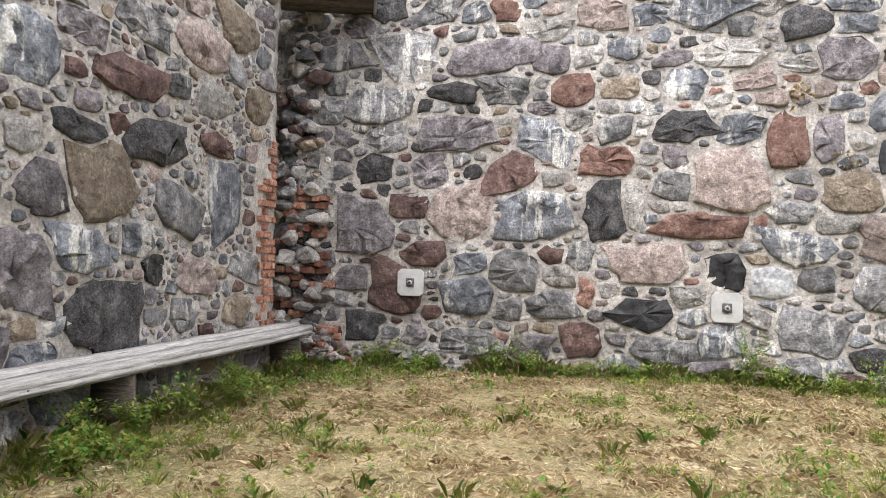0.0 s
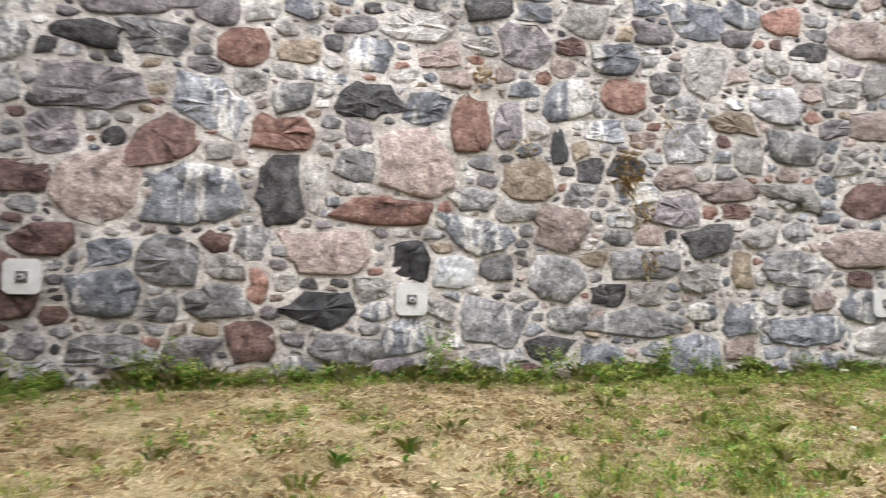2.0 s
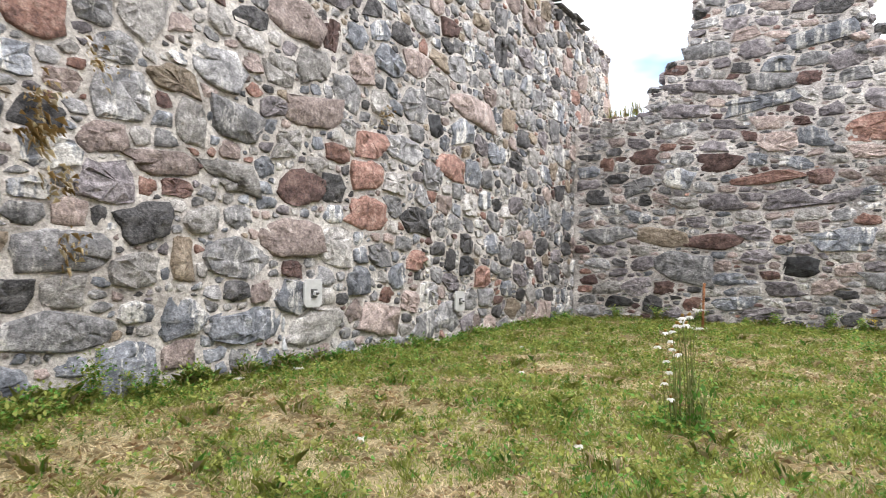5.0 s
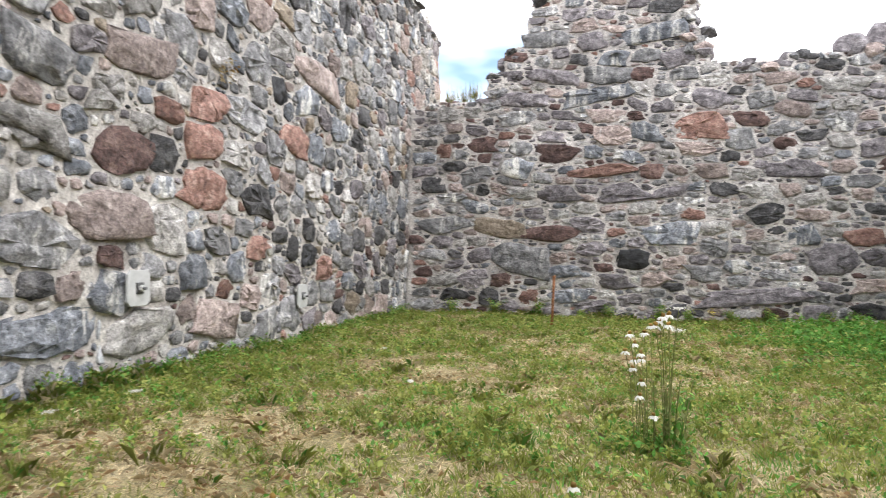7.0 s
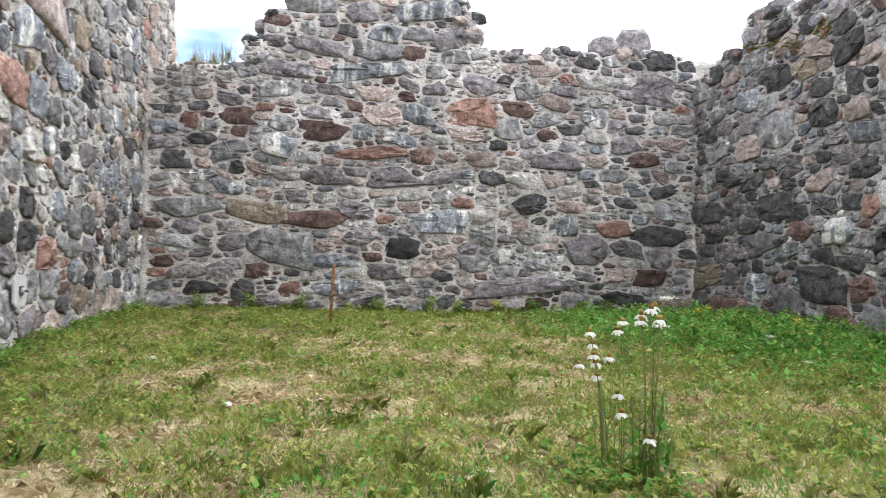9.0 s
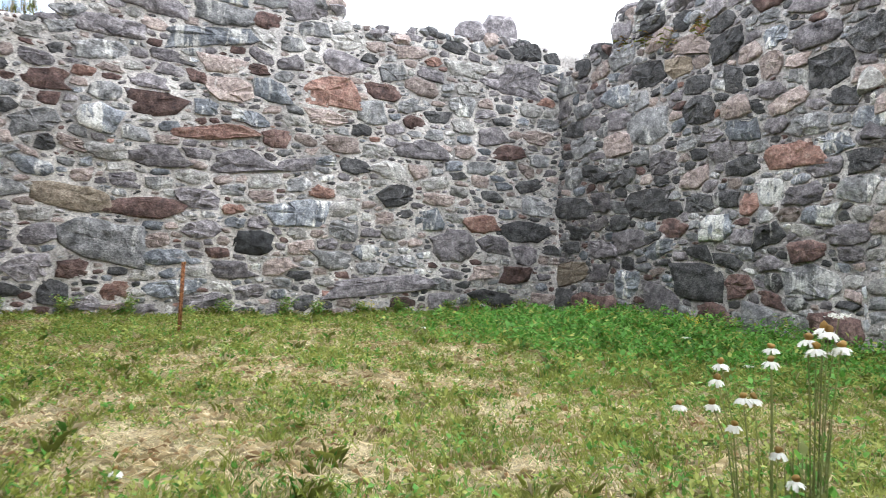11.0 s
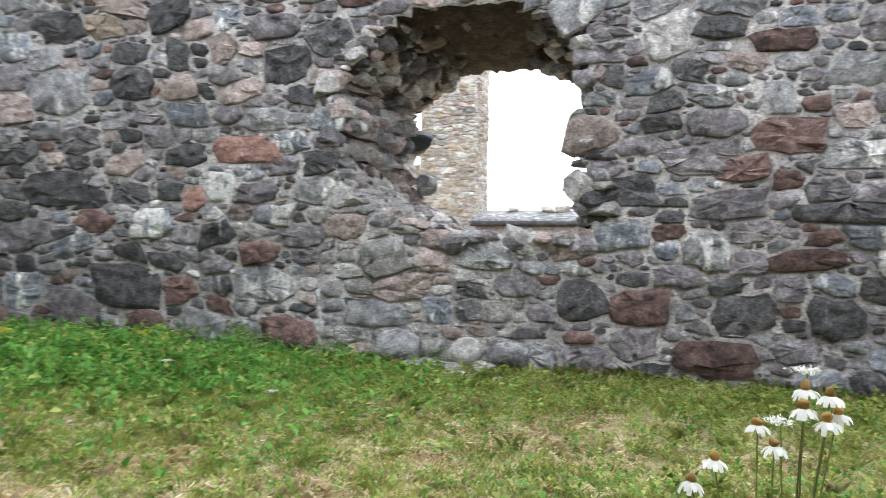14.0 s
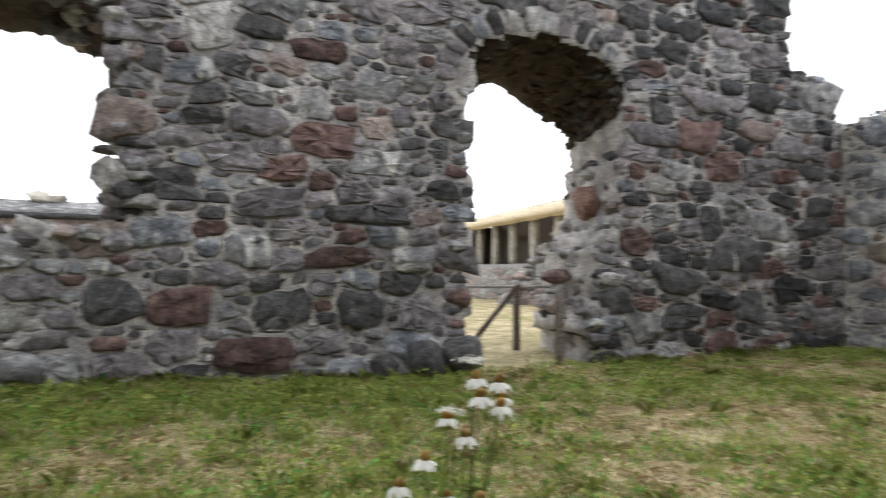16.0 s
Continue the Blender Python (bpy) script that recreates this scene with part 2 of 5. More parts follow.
def leaf_mat(name, ramp, vary=0.3, through_it=0.45):
    """A thin leaf or petal: part of the light passes through it."""
    m = mat(name, ramp, 2.2, rough=0.6, bump=0.0, vary=vary, grain=0.1)
    n, l = m.node_tree.nodes, m.node_tree.links
    b, out = n["Principled BSDF"], n["Material Output"]
    tr, mx = n.new("ShaderNodeBsdfTranslucent"), n.new("ShaderNodeMixShader")
    l.new(b.inputs["Base Color"].links[0].from_socket, tr.inputs["Color"])
    mx.inputs["Fac"].default_value = through_it
    l.new(b.outputs["BSDF"], mx.inputs[1])
    l.new(tr.outputs["BSDF"], mx.inputs[2])
    l.new(mx.outputs["Shader"], out.inputs["Surface"])
    return m


GRASS = leaf_mat("grass_green", [(0.145, 0.18, 0.032), (0.24, 0.27, 0.058), (0.345, 0.36, 0.105)])
GRASS_DRY = leaf_mat("grass_dry", [(0.45, 0.365, 0.2), (0.64, 0.535, 0.34), (0.78, 0.69, 0.49)])
WEED = leaf_mat("weed_leaf", [(0.06, 0.16, 0.022), (0.105, 0.26, 0.038), (0.175, 0.35, 0.07)])
WEED_LIGHT = leaf_mat("weed_leaf_light", [(0.18, 0.21, 0.036), (0.28, 0.305, 0.067), (0.385, 0.395, 0.125)])
GRASS_BROWN = leaf_mat("grass_brown", [(0.29, 0.185, 0.09), (0.43, 0.29, 0.16), (0.55, 0.4, 0.24)])
MOSS = leaf_mat("dry_moss", [(0.24, 0.15, 0.055), (0.36, 0.24, 0.095), (0.46, 0.33, 0.15)])
STEM = leaf_mat("stem_green", [(0.17, 0.2, 0.06), (0.26, 0.28, 0.11)])
PETAL = leaf_mat("petal_white", [(0.68, 0.67, 0.62), (0.8, 0.79, 0.75)], 0.08)
DISC = leaf_mat("flower_disc_brown", [(0.26, 0.15, 0.035), (0.4, 0.25, 0.07)])
YELLOW = leaf_mat("petal_yellow", [(0.5, 0.4, 0.04), (0.65, 0.52, 0.06)], 0.1)

# ---------------------------------------------------------------- builders


def mesh_ob(name, verts, faces, mats, parent=None, mi=None, smooth=True, label=""):
    me = bpy.data.meshes.new(name)
    me.from_pydata([tuple(v) for v in verts], [], faces)
    for m in mats if isinstance(mats, (list, tuple)) else [mats]:
        me.materials.append(m)
    if mi is not None:
        me.polygons.foreach_set("material_index", np.asarray(mi, dtype=np.int32))
    me.polygons.foreach_set("use_smooth", np.broadcast_to(np.asarray(smooth, dtype=bool), len(me.polygons)).copy())
    me.update()
    ob = new(name, me)
    if parent is not None:
        ob.parent = parent
    if label:
        ob["label"] = label
    return ob


def part(name, bm, material, parent, label="", smooth=True):
    me = bpy.data.meshes.new(name)
    bmesh.ops.recalc_face_normals(bm, faces=bm.faces)
    bm.to_mesh(me)
    bm.free()
    me.materials.append(material)
    me.polygons.foreach_set("use_smooth", np.full(len(me.polygons), smooth))
    ob = new(name, me)
    if parent is not None:
        ob.parent = parent
    if label:
        ob["label"] = label
    return ob


def box_bm(sx, sy, sz, bevel=0.008, m=None, rough=0.0, cuts=0, seed=1):
    """A worn box, its base on z = 0."""
    bm = bmesh.new()
    bmesh.ops.create_cube(bm, size=1, matrix=Matrix.Translation((0, 0, sz / 2)) @ Matrix.Diagonal((sx, sy, sz, 1)))
    if bevel:
        bmesh.ops.bevel(bm, geom=bm.edges[:], offset=bevel, segments=2, affect="EDGES")
    if cuts:
        long = [e for e in bm.edges if e.calc_length() > max(sx, sy, sz) * 0.6]
        bmesh.ops.subdivide_edges(bm, edges=long, cuts=cuts, use_grid_fill=True)
    if rough:
        for v in bm.verts:
            v.co += noise.noise_vector(v.co * 2.3 + Vector((seed * 3.1, 0, 0))) * rough
    if m is not None:
        bmesh.ops.transform(bm, matrix=m, verts=bm.verts)
    return bm


def empty(name, m, label, category, group="", kind=""):
    ob = new(name)
    ob.matrix_world = m
    return tagged(ob, label, category, group, kind)


# unit ball with 42 corners, for boulders
_b = bmesh.new()
bmesh.ops.create_icosphere(_b, subdivisions=2, radius=1)
BALL_V = np.array([v.co[:] for v in _b.verts])
BALL_F = [tuple(v.index for v in f.verts) for f in _b.faces]
_b.free()


def boulder(rng, c, size, splits=9):
    """Corners of a worn split boulder round c, with half sizes."""
    v = BALL_V.copy()
    for _ in range(splits):   # split faces
        d = rng.normal(size=3)
        d /= np.linalg.norm(d)
        h = rng.uniform(0.45, 0.8)
        over = np.maximum(v @ d - h, 0)
        v -= over[:, None] * d * 0.9
    v *= 1 + rng.normal(scale=0.05, size=(len(v), 1))
    a = rng.uniform(0, 6.28)
    r = np.array([[math.cos(a), -math.sin(a), 0], [math.sin(a), math.cos(a), 0], [0, 0, 1]])
    return np.asarray(c) + (v @ r.T) * np.asarray(size)


def ground_z(x, y):
    s = np.clip((np.asarray(x, dtype=float) - 9) / 11, 0, 1)
    inside = -0.22 + 0.04 * s * s * (3 - 2 * s)
    dip = -0.11 * np.exp(-((x - 3.5) ** 2 / 40 + (y + 3.0) ** 2 / 14))
    far = np.clip((np.abs(y - 4) - 9) / 4, 0, 1) + np.clip((np.abs(x - 8) - 16) / 4, 0, 1)
    bumps = 0.02 * np.sin(x * 1.3 + 0.7 * y) + 0.018 * np.sin(1.9 * y - 0.8 * x + 1.0)
    return inside * (1 - np.clip(far, 0, 1)) + dip - 0.25 * np.clip(far, 0, 1) + bumps


class Face:
    """A wall's face: u along it, z up, d out of it."""

    def __init__(self, origin, along, out, batter=0.0):
        self.o, self.a, self.n, self.batter = np.array(origin, dtype=float), np.array(along, dtype=float), np.array(out, dtype=float), batter

    def at(self, u, z, d):
        u, z, d = np.broadcast_arrays(np.asarray(u, dtype=float), np.asarray(z, dtype=float), np.asarray(d, dtype=float))
        return self.o + u[..., None] * self.a + (d - self.batter * z)[..., None] * self.n + z[..., None] * np.array([0, 0, 1.0])


def wobble(u, z, k=1.0):
    return 0.03 * np.sin(u * 1.1 * k + 2.1 * np.sin(z * 0.9)) + 0.02 * np.sin(z * 2.3 * k + u * 0.7) + 0.01 * np.sin(u * 5.3 + z * 4.1) * np.cos(z * 6.7 - u * 2.2)


def masonry(name, face, u0, u1, z1, keep, thick, material, label, back=None, cell=0.12, z0=-0.7, vault=None):
    """The mortar core of a wall: a face with its openings and ragged top, and the depth behind them."""
    nu, nz = int((u1 - u0) / cell) + 1, int((z1 - z0) / cell) + 1
    us, zs = np.linspace(u0, u1, nu), np.linspace(z0, z1, nz)
    uc, zc = (us[:-1] + us[1:]) / 2, (zs[:-1] + zs[1:]) / 2
    K = keep(*np.meshgrid(uc, zc, indexing="ij"))
    U, Z = np.meshgrid(us, zs, indexing="ij")
    jit = np.random.default_rng(5)
    Uj, Zj = U + jit.uniform(-0.03, 0.03, U.shape), Z + jit.uniform(-0.03, 0.03, U.shape)
    front = face.at(Uj, Zj, wobble(U, Z) + jit.uniform(-0.012, 0.012, U.shape)).reshape(-1, 3)
    Ub, Zb = back(U, Z) if back else (U, Z)
    depth = 3 if thick < 2 else 6
    layers = [front]
    for k in range(1, depth + 1):
        t = k / depth
        layers.append(face.at(Uj * (1 - t) + Ub * t + jit.uniform(-0.05, 0.05, U.shape), Zj * (1 - t) + Zb * t + jit.uniform(-0.05, 0.05, U.shape), np.full(U.shape, -thick * t)).reshape(-1, 3))
    n = nu * nz
    idx = lambda i, j, k=0: k * n + i * nz + j
    faces, mi = [], []
    for i in range(nu - 1):
        for j in range(nz - 1):
            if not K[i, j]:
                continue
            faces.append((idx(i, j), idx(i + 1, j), idx(i + 1, j + 1), idx(i, j + 1)))
            faces.append((idx(i, j + 1, depth), idx(i + 1, j + 1, depth), idx(i + 1, j, depth), idx(i, j, depth)))
            mi += [0, 0]
            for di, dj, a, b in ((-1, 0, (i, j + 1), (i, j)), (1, 0, (i + 1, j), (i + 1, j + 1)), (0, -1, (i, j), (i + 1, j)), (0, 1, (i + 1, j + 1), (i, j + 1))):
                ii, jj = i + di, j + dj
                if 0 <= ii < nu - 1 and 0 <= jj < nz - 1 and K[ii, jj]:
                    continue
                # undersides and arch flanks take the vault material, its dark colour carrying their shade
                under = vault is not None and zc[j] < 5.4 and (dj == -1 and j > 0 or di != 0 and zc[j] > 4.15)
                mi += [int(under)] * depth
                for k in range(depth):
                    faces.append((idx(*a, k), idx(*a, k + 1), idx(*b, k + 1), idx(*b, k)))
    V = np.concatenate(layers)
    used = np.unique(np.array(faces).ravel())
    remap = np.full(len(V), -1)
    remap[used] = np.arange(len(used))
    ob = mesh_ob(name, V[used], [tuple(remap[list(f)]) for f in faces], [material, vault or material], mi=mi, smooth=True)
    return tagged(ob, label, "wall", kind="structure")


def pack(rng, u0, u1, z0, z1, keep, special, sizes, flat=(0.5, 0.8), cell=0.04):
    """Stones for a face, as centre, half sizes, lean and kind: the marked ones first, then large to small in what is left."""
    nu, nz = int((u1 - u0) / cell), int((z1 - z0) / cell)
    gu, gz = u0 + (np.arange(nu) + 0.5) * cell, z0 + (np.arange(nz) + 0.5) * cell
    occ = ~keep(*np.meshgrid(gu, gz, indexing="ij"))
    out = []

    def put(u, z, a, b, lean, kind, force, slack):
        m = max(a, b)
        i0, i1, j0, j1 = int((u - m - u0) / cell), int((u + m - u0) / cell) + 1, int((z - m - z0) / cell), int((z + m - z0) / cell) + 1
        if not force and (i0 < 0 or j0 < 0 or i1 >= nu or j1 >= nz):
            return False
        i0, j0 = max(i0, 0), max(j0, 0)
        du, dz = gu[i0:i1, None] - u, gz[None, j0:j1] - z
        c, s = math.cos(lean), math.sin(lean)
        e = (np.abs((du * c + dz * s) / a) ** 4 + np.abs((dz * c - du * s) / b) ** 4)
        hit = e < slack
        if not force and (occ[i0:i1, j0:j1] & hit).any():
            return False
        occ[i0:i1, j0:j1] |= e < 1.0
        out.append((u, z, a, b, lean, kind))
        return True

    for u, z, w, h, kind in special:
        put(u, z, w / 2, h / 2, rng.normal(scale=0.1), kind, True, 1)
    area = (u1 - u0) * (z1 - z0)
    for size, tries in sizes:
        for _ in range(int(area * tries)):
            a = size * rng.uniform(0.85, 1.3)
            put(rng.uniform(u0, u1), rng.uniform(z0, z1), a, a * rng.uniform(*flat), rng.normal(scale=0.14), None, False, 0.55)
    return out


def outlines(rng, stones, gap=0.018, cap=0.07):
    """Each stone is a blunt many-sided block, grown towards its neighbours up to a joint's width."""
    P = np.array([s[:5] for s in stones])
    n = len(P)
    c, s = np.cos(P[:, 4]), np.sin(P[:, 4])
    scale = np.sqrt(P[:, 2] * P[:, 3])
    # six broken sides: bed faces, ends and two struck corners
    sides = np.array([0.0, 0.95, 1.57, 3.14, 4.1, 4.71]) + rng.normal(scale=0.2, size=(n, 6))
    sides[:, 1] += rng.choice([0, 1.25], n)
    sides[:, 4] += rng.choice([0, 1.25], n)
    sides.sort(axis=1)
    reach = rng.uniform(0.84, 1.04, (n, 6))
    nx, nz = np.cos(sides) / reach, np.sin(sides) / reach
    t = np.linspace(0.4, 1.9, 31)
    res = []
    for i in range(n):
        d2 = np.hypot(P[:, 0] - P[i, 0], P[:, 1] - P[i, 1]) - np.maximum(P[:, 2], P[:, 3])
        nb = np.argpartition(d2, min(14, n - 1))[:14]
        nb = nb[nb != i]
        corner = (sides[i] + np.roll(sides[i], -1) + np.where(np.arange(6) == 5, 2 * math.pi, 0)) / 2
        ang = np.concatenate([sides[i], corner])
        if scale[i] > 0.17:
            ang = np.concatenate([ang, (sides[i] + corner) / 2])
        ang = np.sort(ang + rng.normal(scale=0.06, size=len(ang)))
        many = len(ang)
        ex, ez = np.cos(ang) * P[i, 2], np.sin(ang) * P[i, 3]
        dx, dz = ex * c[i] - ez * s[i], ex * s[i] + ez * c[i]
        px, pz = P[i, 0] + dx[:, None] * t, P[i, 1] + dz[:, None] * t

        def dist(j):
            qx, qz = px - P[j, 0], pz - P[j, 1]
            lx, lz = (qx * c[j] + qz * s[j]) / P[j, 2], (qz * c[j] - qx * s[j]) / P[j, 3]
            return ((lx[..., None] * nx[j] + lz[..., None] * nz[j]).max(axis=-1) - 1) * scale[j]

        own = dist(i)
        others = np.min([dist(j) for j in nb], axis=0)
        ok = (own + gap < others) & (own < min(cap, 0.7 * min(P[i, 2], P[i, 3])) * rng.uniform(0.5, 1.15) * rng.uniform(0.7, 1.2, (many, 1)))
        ok[:, 0] = True
        last = np.where(ok.all(axis=1), len(t) - 1, np.argmin(ok, axis=1) - 1)
        r = t[np.maximum(last, 0)] * rng.normal(1, 0.03, many)
        res.append((dx * r, dz * r))
    return res


def stone_mesh(rng, face, u, z, du, dz, proud):
    """Corners, faces and their smoothness for one wall stone: a split face with a crisp broken arris, its rim sunk in the mortar."""
    k = len(du)
    sc = np.hypot(du, dz).mean()
    tu, tz = rng.normal(scale=min(0.09, 0.016 / sc)), rng.normal(scale=min(0.11, 0.018 / sc))
    rough = min(0.019, 0.06 * sc)
    v = []
    rings = ((1.0, -0.05), (0.975, 0.62 * proud), (0.88, proud), (0.48, proud + rough * 0.8)) if sc > 0.17 else ((1.0, -0.04), (0.95, 0.6 * proud), (0.7, proud))
    for f, d in rings:
        q = np.clip(rng.normal(1, 0.02 if f > 0.9 else 0.07, k), 0.82, 1.1) * f
        dd = wobble(u + du * q, z + dz * q) + d + (tu * du + tz * dz) * f + (rng.normal(scale=rough, size=k) if f < 0.95 else rng.normal(scale=0.005, size=k))
        v.append(face.at(u + du * q, z + dz * q, dd))
    v.append(face.at([u + rng.normal() * sc * 0.2], [z + rng.normal() * sc * 0.15], [wobble(u, z) + proud + rng.normal(scale=rough) + rough * 0.8]))
    faces, even = [], []
    m = len(rings)
    split = rng.random() < 0.3   # hackly faces keep their facets
    for r in range(m - 1):
        for i in range(k):
            j = (i + 1) % k
            faces.append((r * k + i, r * k + j, (r + 1) * k + j, (r + 1) * k + i))
            even.append(r >= 1 and not split)
    faces += [((m - 1) * k + i, (m - 1) * k + (i + 1) % k, m * k) for i in range(k)]
    even += [not split or sc < 0.17] * k
    return np.concatenate(v), faces, even


def lay_stones(wall, face, rng, u0, u1, z0, z1, keep, special, sizes, mix, near, flat=(0.5, 0.8), cap=0.11, gap=0.03, proud=(0.02, 0.065), zone=None):
    """Fills a face with stones. Those in the near stretch are pieces of their own, the rest is one mass."""
    kinds, weights = list(mix), np.array(list(mix.values()), dtype=float)
    weights /= weights.sum()
    stones = pack(rng, u0, u1, z0, z1, keep, special, sizes, flat)
    shapes = outlines(rng, stones, gap, cap)
    order = sorted(range(len(stones)), key=lambda i: -(stones[i][2] * stones[i][3]) - (10 if stones[i][5] else 0))
    own = set([i for i in order if near(stones[i][0], stones[i][1])][:290])
    names = list(STONE)
    V, F, M, S, base = [], [], [], [], 0
    for i, (u, z, a, b, lean, kind) in enumerate(stones):
        here = zone(u, z) if zone else None
        kind = kind or (here[rng.integers(len(here))] if here else kinds[rng.choice(len(kinds), p=weights)])
        p = max(rng.uniform(*proud) * min(1.25, 0.35 + a * 2.2), 0.016 + 0.05 * a)
        v, f, even = stone_mesh(rng, face, u, z, *shapes[i], p)
        if i in own:
            mesh_ob("stone", v, f, STONE[kind], wall, smooth=even)
        else:
            V.append(v)
            F += [tuple(x + base for x in q) for q in f]
            M += [names.index(kind)] * len(f)
            S += even
            base += len(v)
    if V:
        tagged(mesh_ob("stonework", np.concatenate(V), F, [STONE[k] for k in names], wall, M, smooth=S), kind="stuff")


def rim_boulders(wall, face, rng, keep, u0, u1, z0, z1, depths, mix, size=(0.11, 0.24), step=0.24, own=0, back=None, thick=2.6):
    """Boulders along the ragged tops and the sides of openings, half sunk in the core."""
    kinds, weights = list(mix), np.array(list(mix.values()), dtype=float)
    weights /= weights.sum()
    names = list(STONE)
    us, zs = np.arange(u0, u1, step), np.arange(z0, z1, step)
    K = keep(*np.meshgrid(us, zs, indexing="ij"))
    V, F, M, base, count = [], [], [], 0, 0
    for i in range(1, len(us) - 1):
        for j in range(1, len(zs) - 1):
            if not K[i, j] or K[i - 1:i + 2, j - 1:j + 2].all():
                continue
            for d in depths:
                u, z = us[i] + rng.uniform(-0.08, 0.08), zs[j] + rng.uniform(-0.06, 0.06)
                if back:
                    ub, zb = back(np.array(u), np.array(z))
                    t = -d / thick
                    u, z = u * (1 - t) + float(ub) * t, z * (1 - t) + float(zb) * t
                s = rng.uniform(*size)
                v = boulder(rng, face.at(u, z, d + rng.uniform(-0.08, 0.08)), (s * rng.uniform(0.8, 1.4), s * rng.uniform(0.8, 1.4), s * rng.uniform(0.6, 1.0)))
                kind = kinds[rng.choice(len(kinds), p=weights)]
                if count < own:
                    mesh_ob("stone", v, BALL_F, STONE[kind], wall, smooth=False)
                else:
                    V.append(v)
                    F += [tuple(x + base for x in q) for q in BALL_F]
                    M += [names.index(kind)] * len(BALL_F)
                    base += len(v)
                count += 1
    if V:
        tagged(mesh_ob("rim_stones", np.concatenate(V), F, [STONE[k] for k in names], wall, M, smooth=False), kind="stuff")
# ---------------------------------------------------------------- the walls
RNG = np.random.default_rng(11)
NORTH_Y, EAST_X, SOUTH_Y, WEST_X = 11.1, 21.3, -2.7, -5.0


def ragged(u, amp=0.12):
    return amp * (np.sin(u * 2.7) + np.sin(u * 6.1 + 1.3) * 0.7 + np.sin(u * 13.7) * 0.4)


def steps(u, table):
    """A ragged top: heights by stretches, as (start, height) in rising order."""
    h = np.full(np.shape(u), table[0][1], dtype=float)
    for a, v in table[1:]:
        h = np.where(u >= a, v, h)
    return h


def slope(u, table):
    return np.interp(u, [a for a, b in table], [b for a, b in table])


# north wall, tall and unbroken
NORTH = Face((0, NORTH_Y, 0), (1, 0, 0), (0, -1, 0))
north_keep = lambda u, z: (z < 8.85 + 0.3 * ragged(u))
wall_north = masonry("wall_north", NORTH, -6.2, 25.4, 9.3, north_keep, 1.6, MORTAR_PALE, "tall rubble wall of mixed granite boulders in pale lime mortar", cell=0.16)
NORTH_MIX = {"grey": 30, "blue": 22, "pale": 18, "pink": 12, "mauve": 10, "dark": 11, "red": 6, "ochre": 6, "maroon": 3}
NORTH_MARKED = []
NORTH_MARKED += [(-3.28, 4.63, 0.91, 0.88, "grey"), (-1.98, 4.61, 1.29, 0.55, "mauve"), (-1.04, 4.53, 0.62, 0.46, "mauve"), (-0.7, 4.04, 0.73, 0.5, "red"), (-0.3, 5.18, 0.88, 0.49, "pink"), (0.03, 4.65, 0.55, 0.37, "blue"), (-3.68, 3.92, 1.1, 0.62, "grey"), (-2.53, 4.06, 0.88, 0.34, "dark"), (-1.77, 4.08, 0.85, 0.47, "grey"), (0, 4.06, 0.59, 0.37, "ochre"), (0.92, 4.07, 0.64, 0.52, "blue"), (-2.47, 3.44, 1.22, 0.6, "mauve"), (-1.15, 3.33, 0.91, 0.63, "blue"), (-0.18, 2.97, 0.87, 0.49, "red"), (0.85, 3.46, 0.84, 0.48, "dark"), (-1.61, 2.82, 0.93, 0.55, "maroon"), (-2.91, 2.87, 0.71, 0.52, "mauve"), (-2.4, 2.16, 1, 0.94, "pink")]
NORTH_MARKED += [(-4.01, 1.97, 1.02, 0.97, "mauve"), (-1.21, 2.17, 1.12, 0.83, "blue"), (-0.21, 2.26, 0.64, 0.98, "dark"), (0.18, 2.3, 0.31, 0.73, "pale"), (1.59, 2.67, 1.17, 0.94, "pink"), (0.49, 1.46, 1.04, 0.64, "pink"), (1.22, 2.02, 1.27, 0.47, "red"), (2.3, 3.27, 0.61, 0.89, "red"), (2.8, 3.26, 0.49, 0.69, "mauve"), (-2.97, 1.54, 0.84, 0.47, "maroon"), (-3.42, 0.99, 1, 0.95, "maroon"), (1.5, 1.38, 0.63, 0.59, "black"), (2.06, 1.24, 0.61, 0.5, "lime"), (-2.28, 0.9, 0.86, 0.63, "blue"), (-1.54, 1.31, 0.75, 0.67, "grey"), (-0.97, 0.81, 0.82, 0.49, "grey"), (-0.47, 1, 0.32, 0.49, "red"), (0.38, 0.74, 0.93, 0.48, "black")]
NORTH_MARKED += [(-0.5, 0.32, 0.64, 0.57, "maroon"), (-2.3, 0.2, 0.86, 0.42, "grey"), (-3.97, 0.39, 0.69, 0.52, "dark"), (2.49, 1.72, 0.91, 0.5, "blue"), (2.72, 1.29, 0.59, 0.38, "grey"), (3.13, 2.51, 0.79, 0.61, "ochre"), (1.53, 4.5, 0.89, 0.47, "pale"), (2.53, 4.89, 0.78, 0.46, "dark"), (3.04, 4.35, 0.76, 0.61, "mauve"), (0.63, 0.21, 0.99, 0.4, "grey"), (2.65, 0.55, 0.98, 0.68, "grey"), (-1.75, 5.3, 0.51, 0.38, "red"), (-2.78, 5.36, 0.71, 0.43, "grey"), (0.75, 2.59, 0.61, 0.48, "grey"), (-0.56, 1.54, 0.48, 0.49, "grey"), (-3.84, 2.88, 0.65, 0.53, "dark"), (3.69, 3.64, 0.8, 0.61, "blue"), (4.58, 3.81, 0.72, 0.59, "red")]
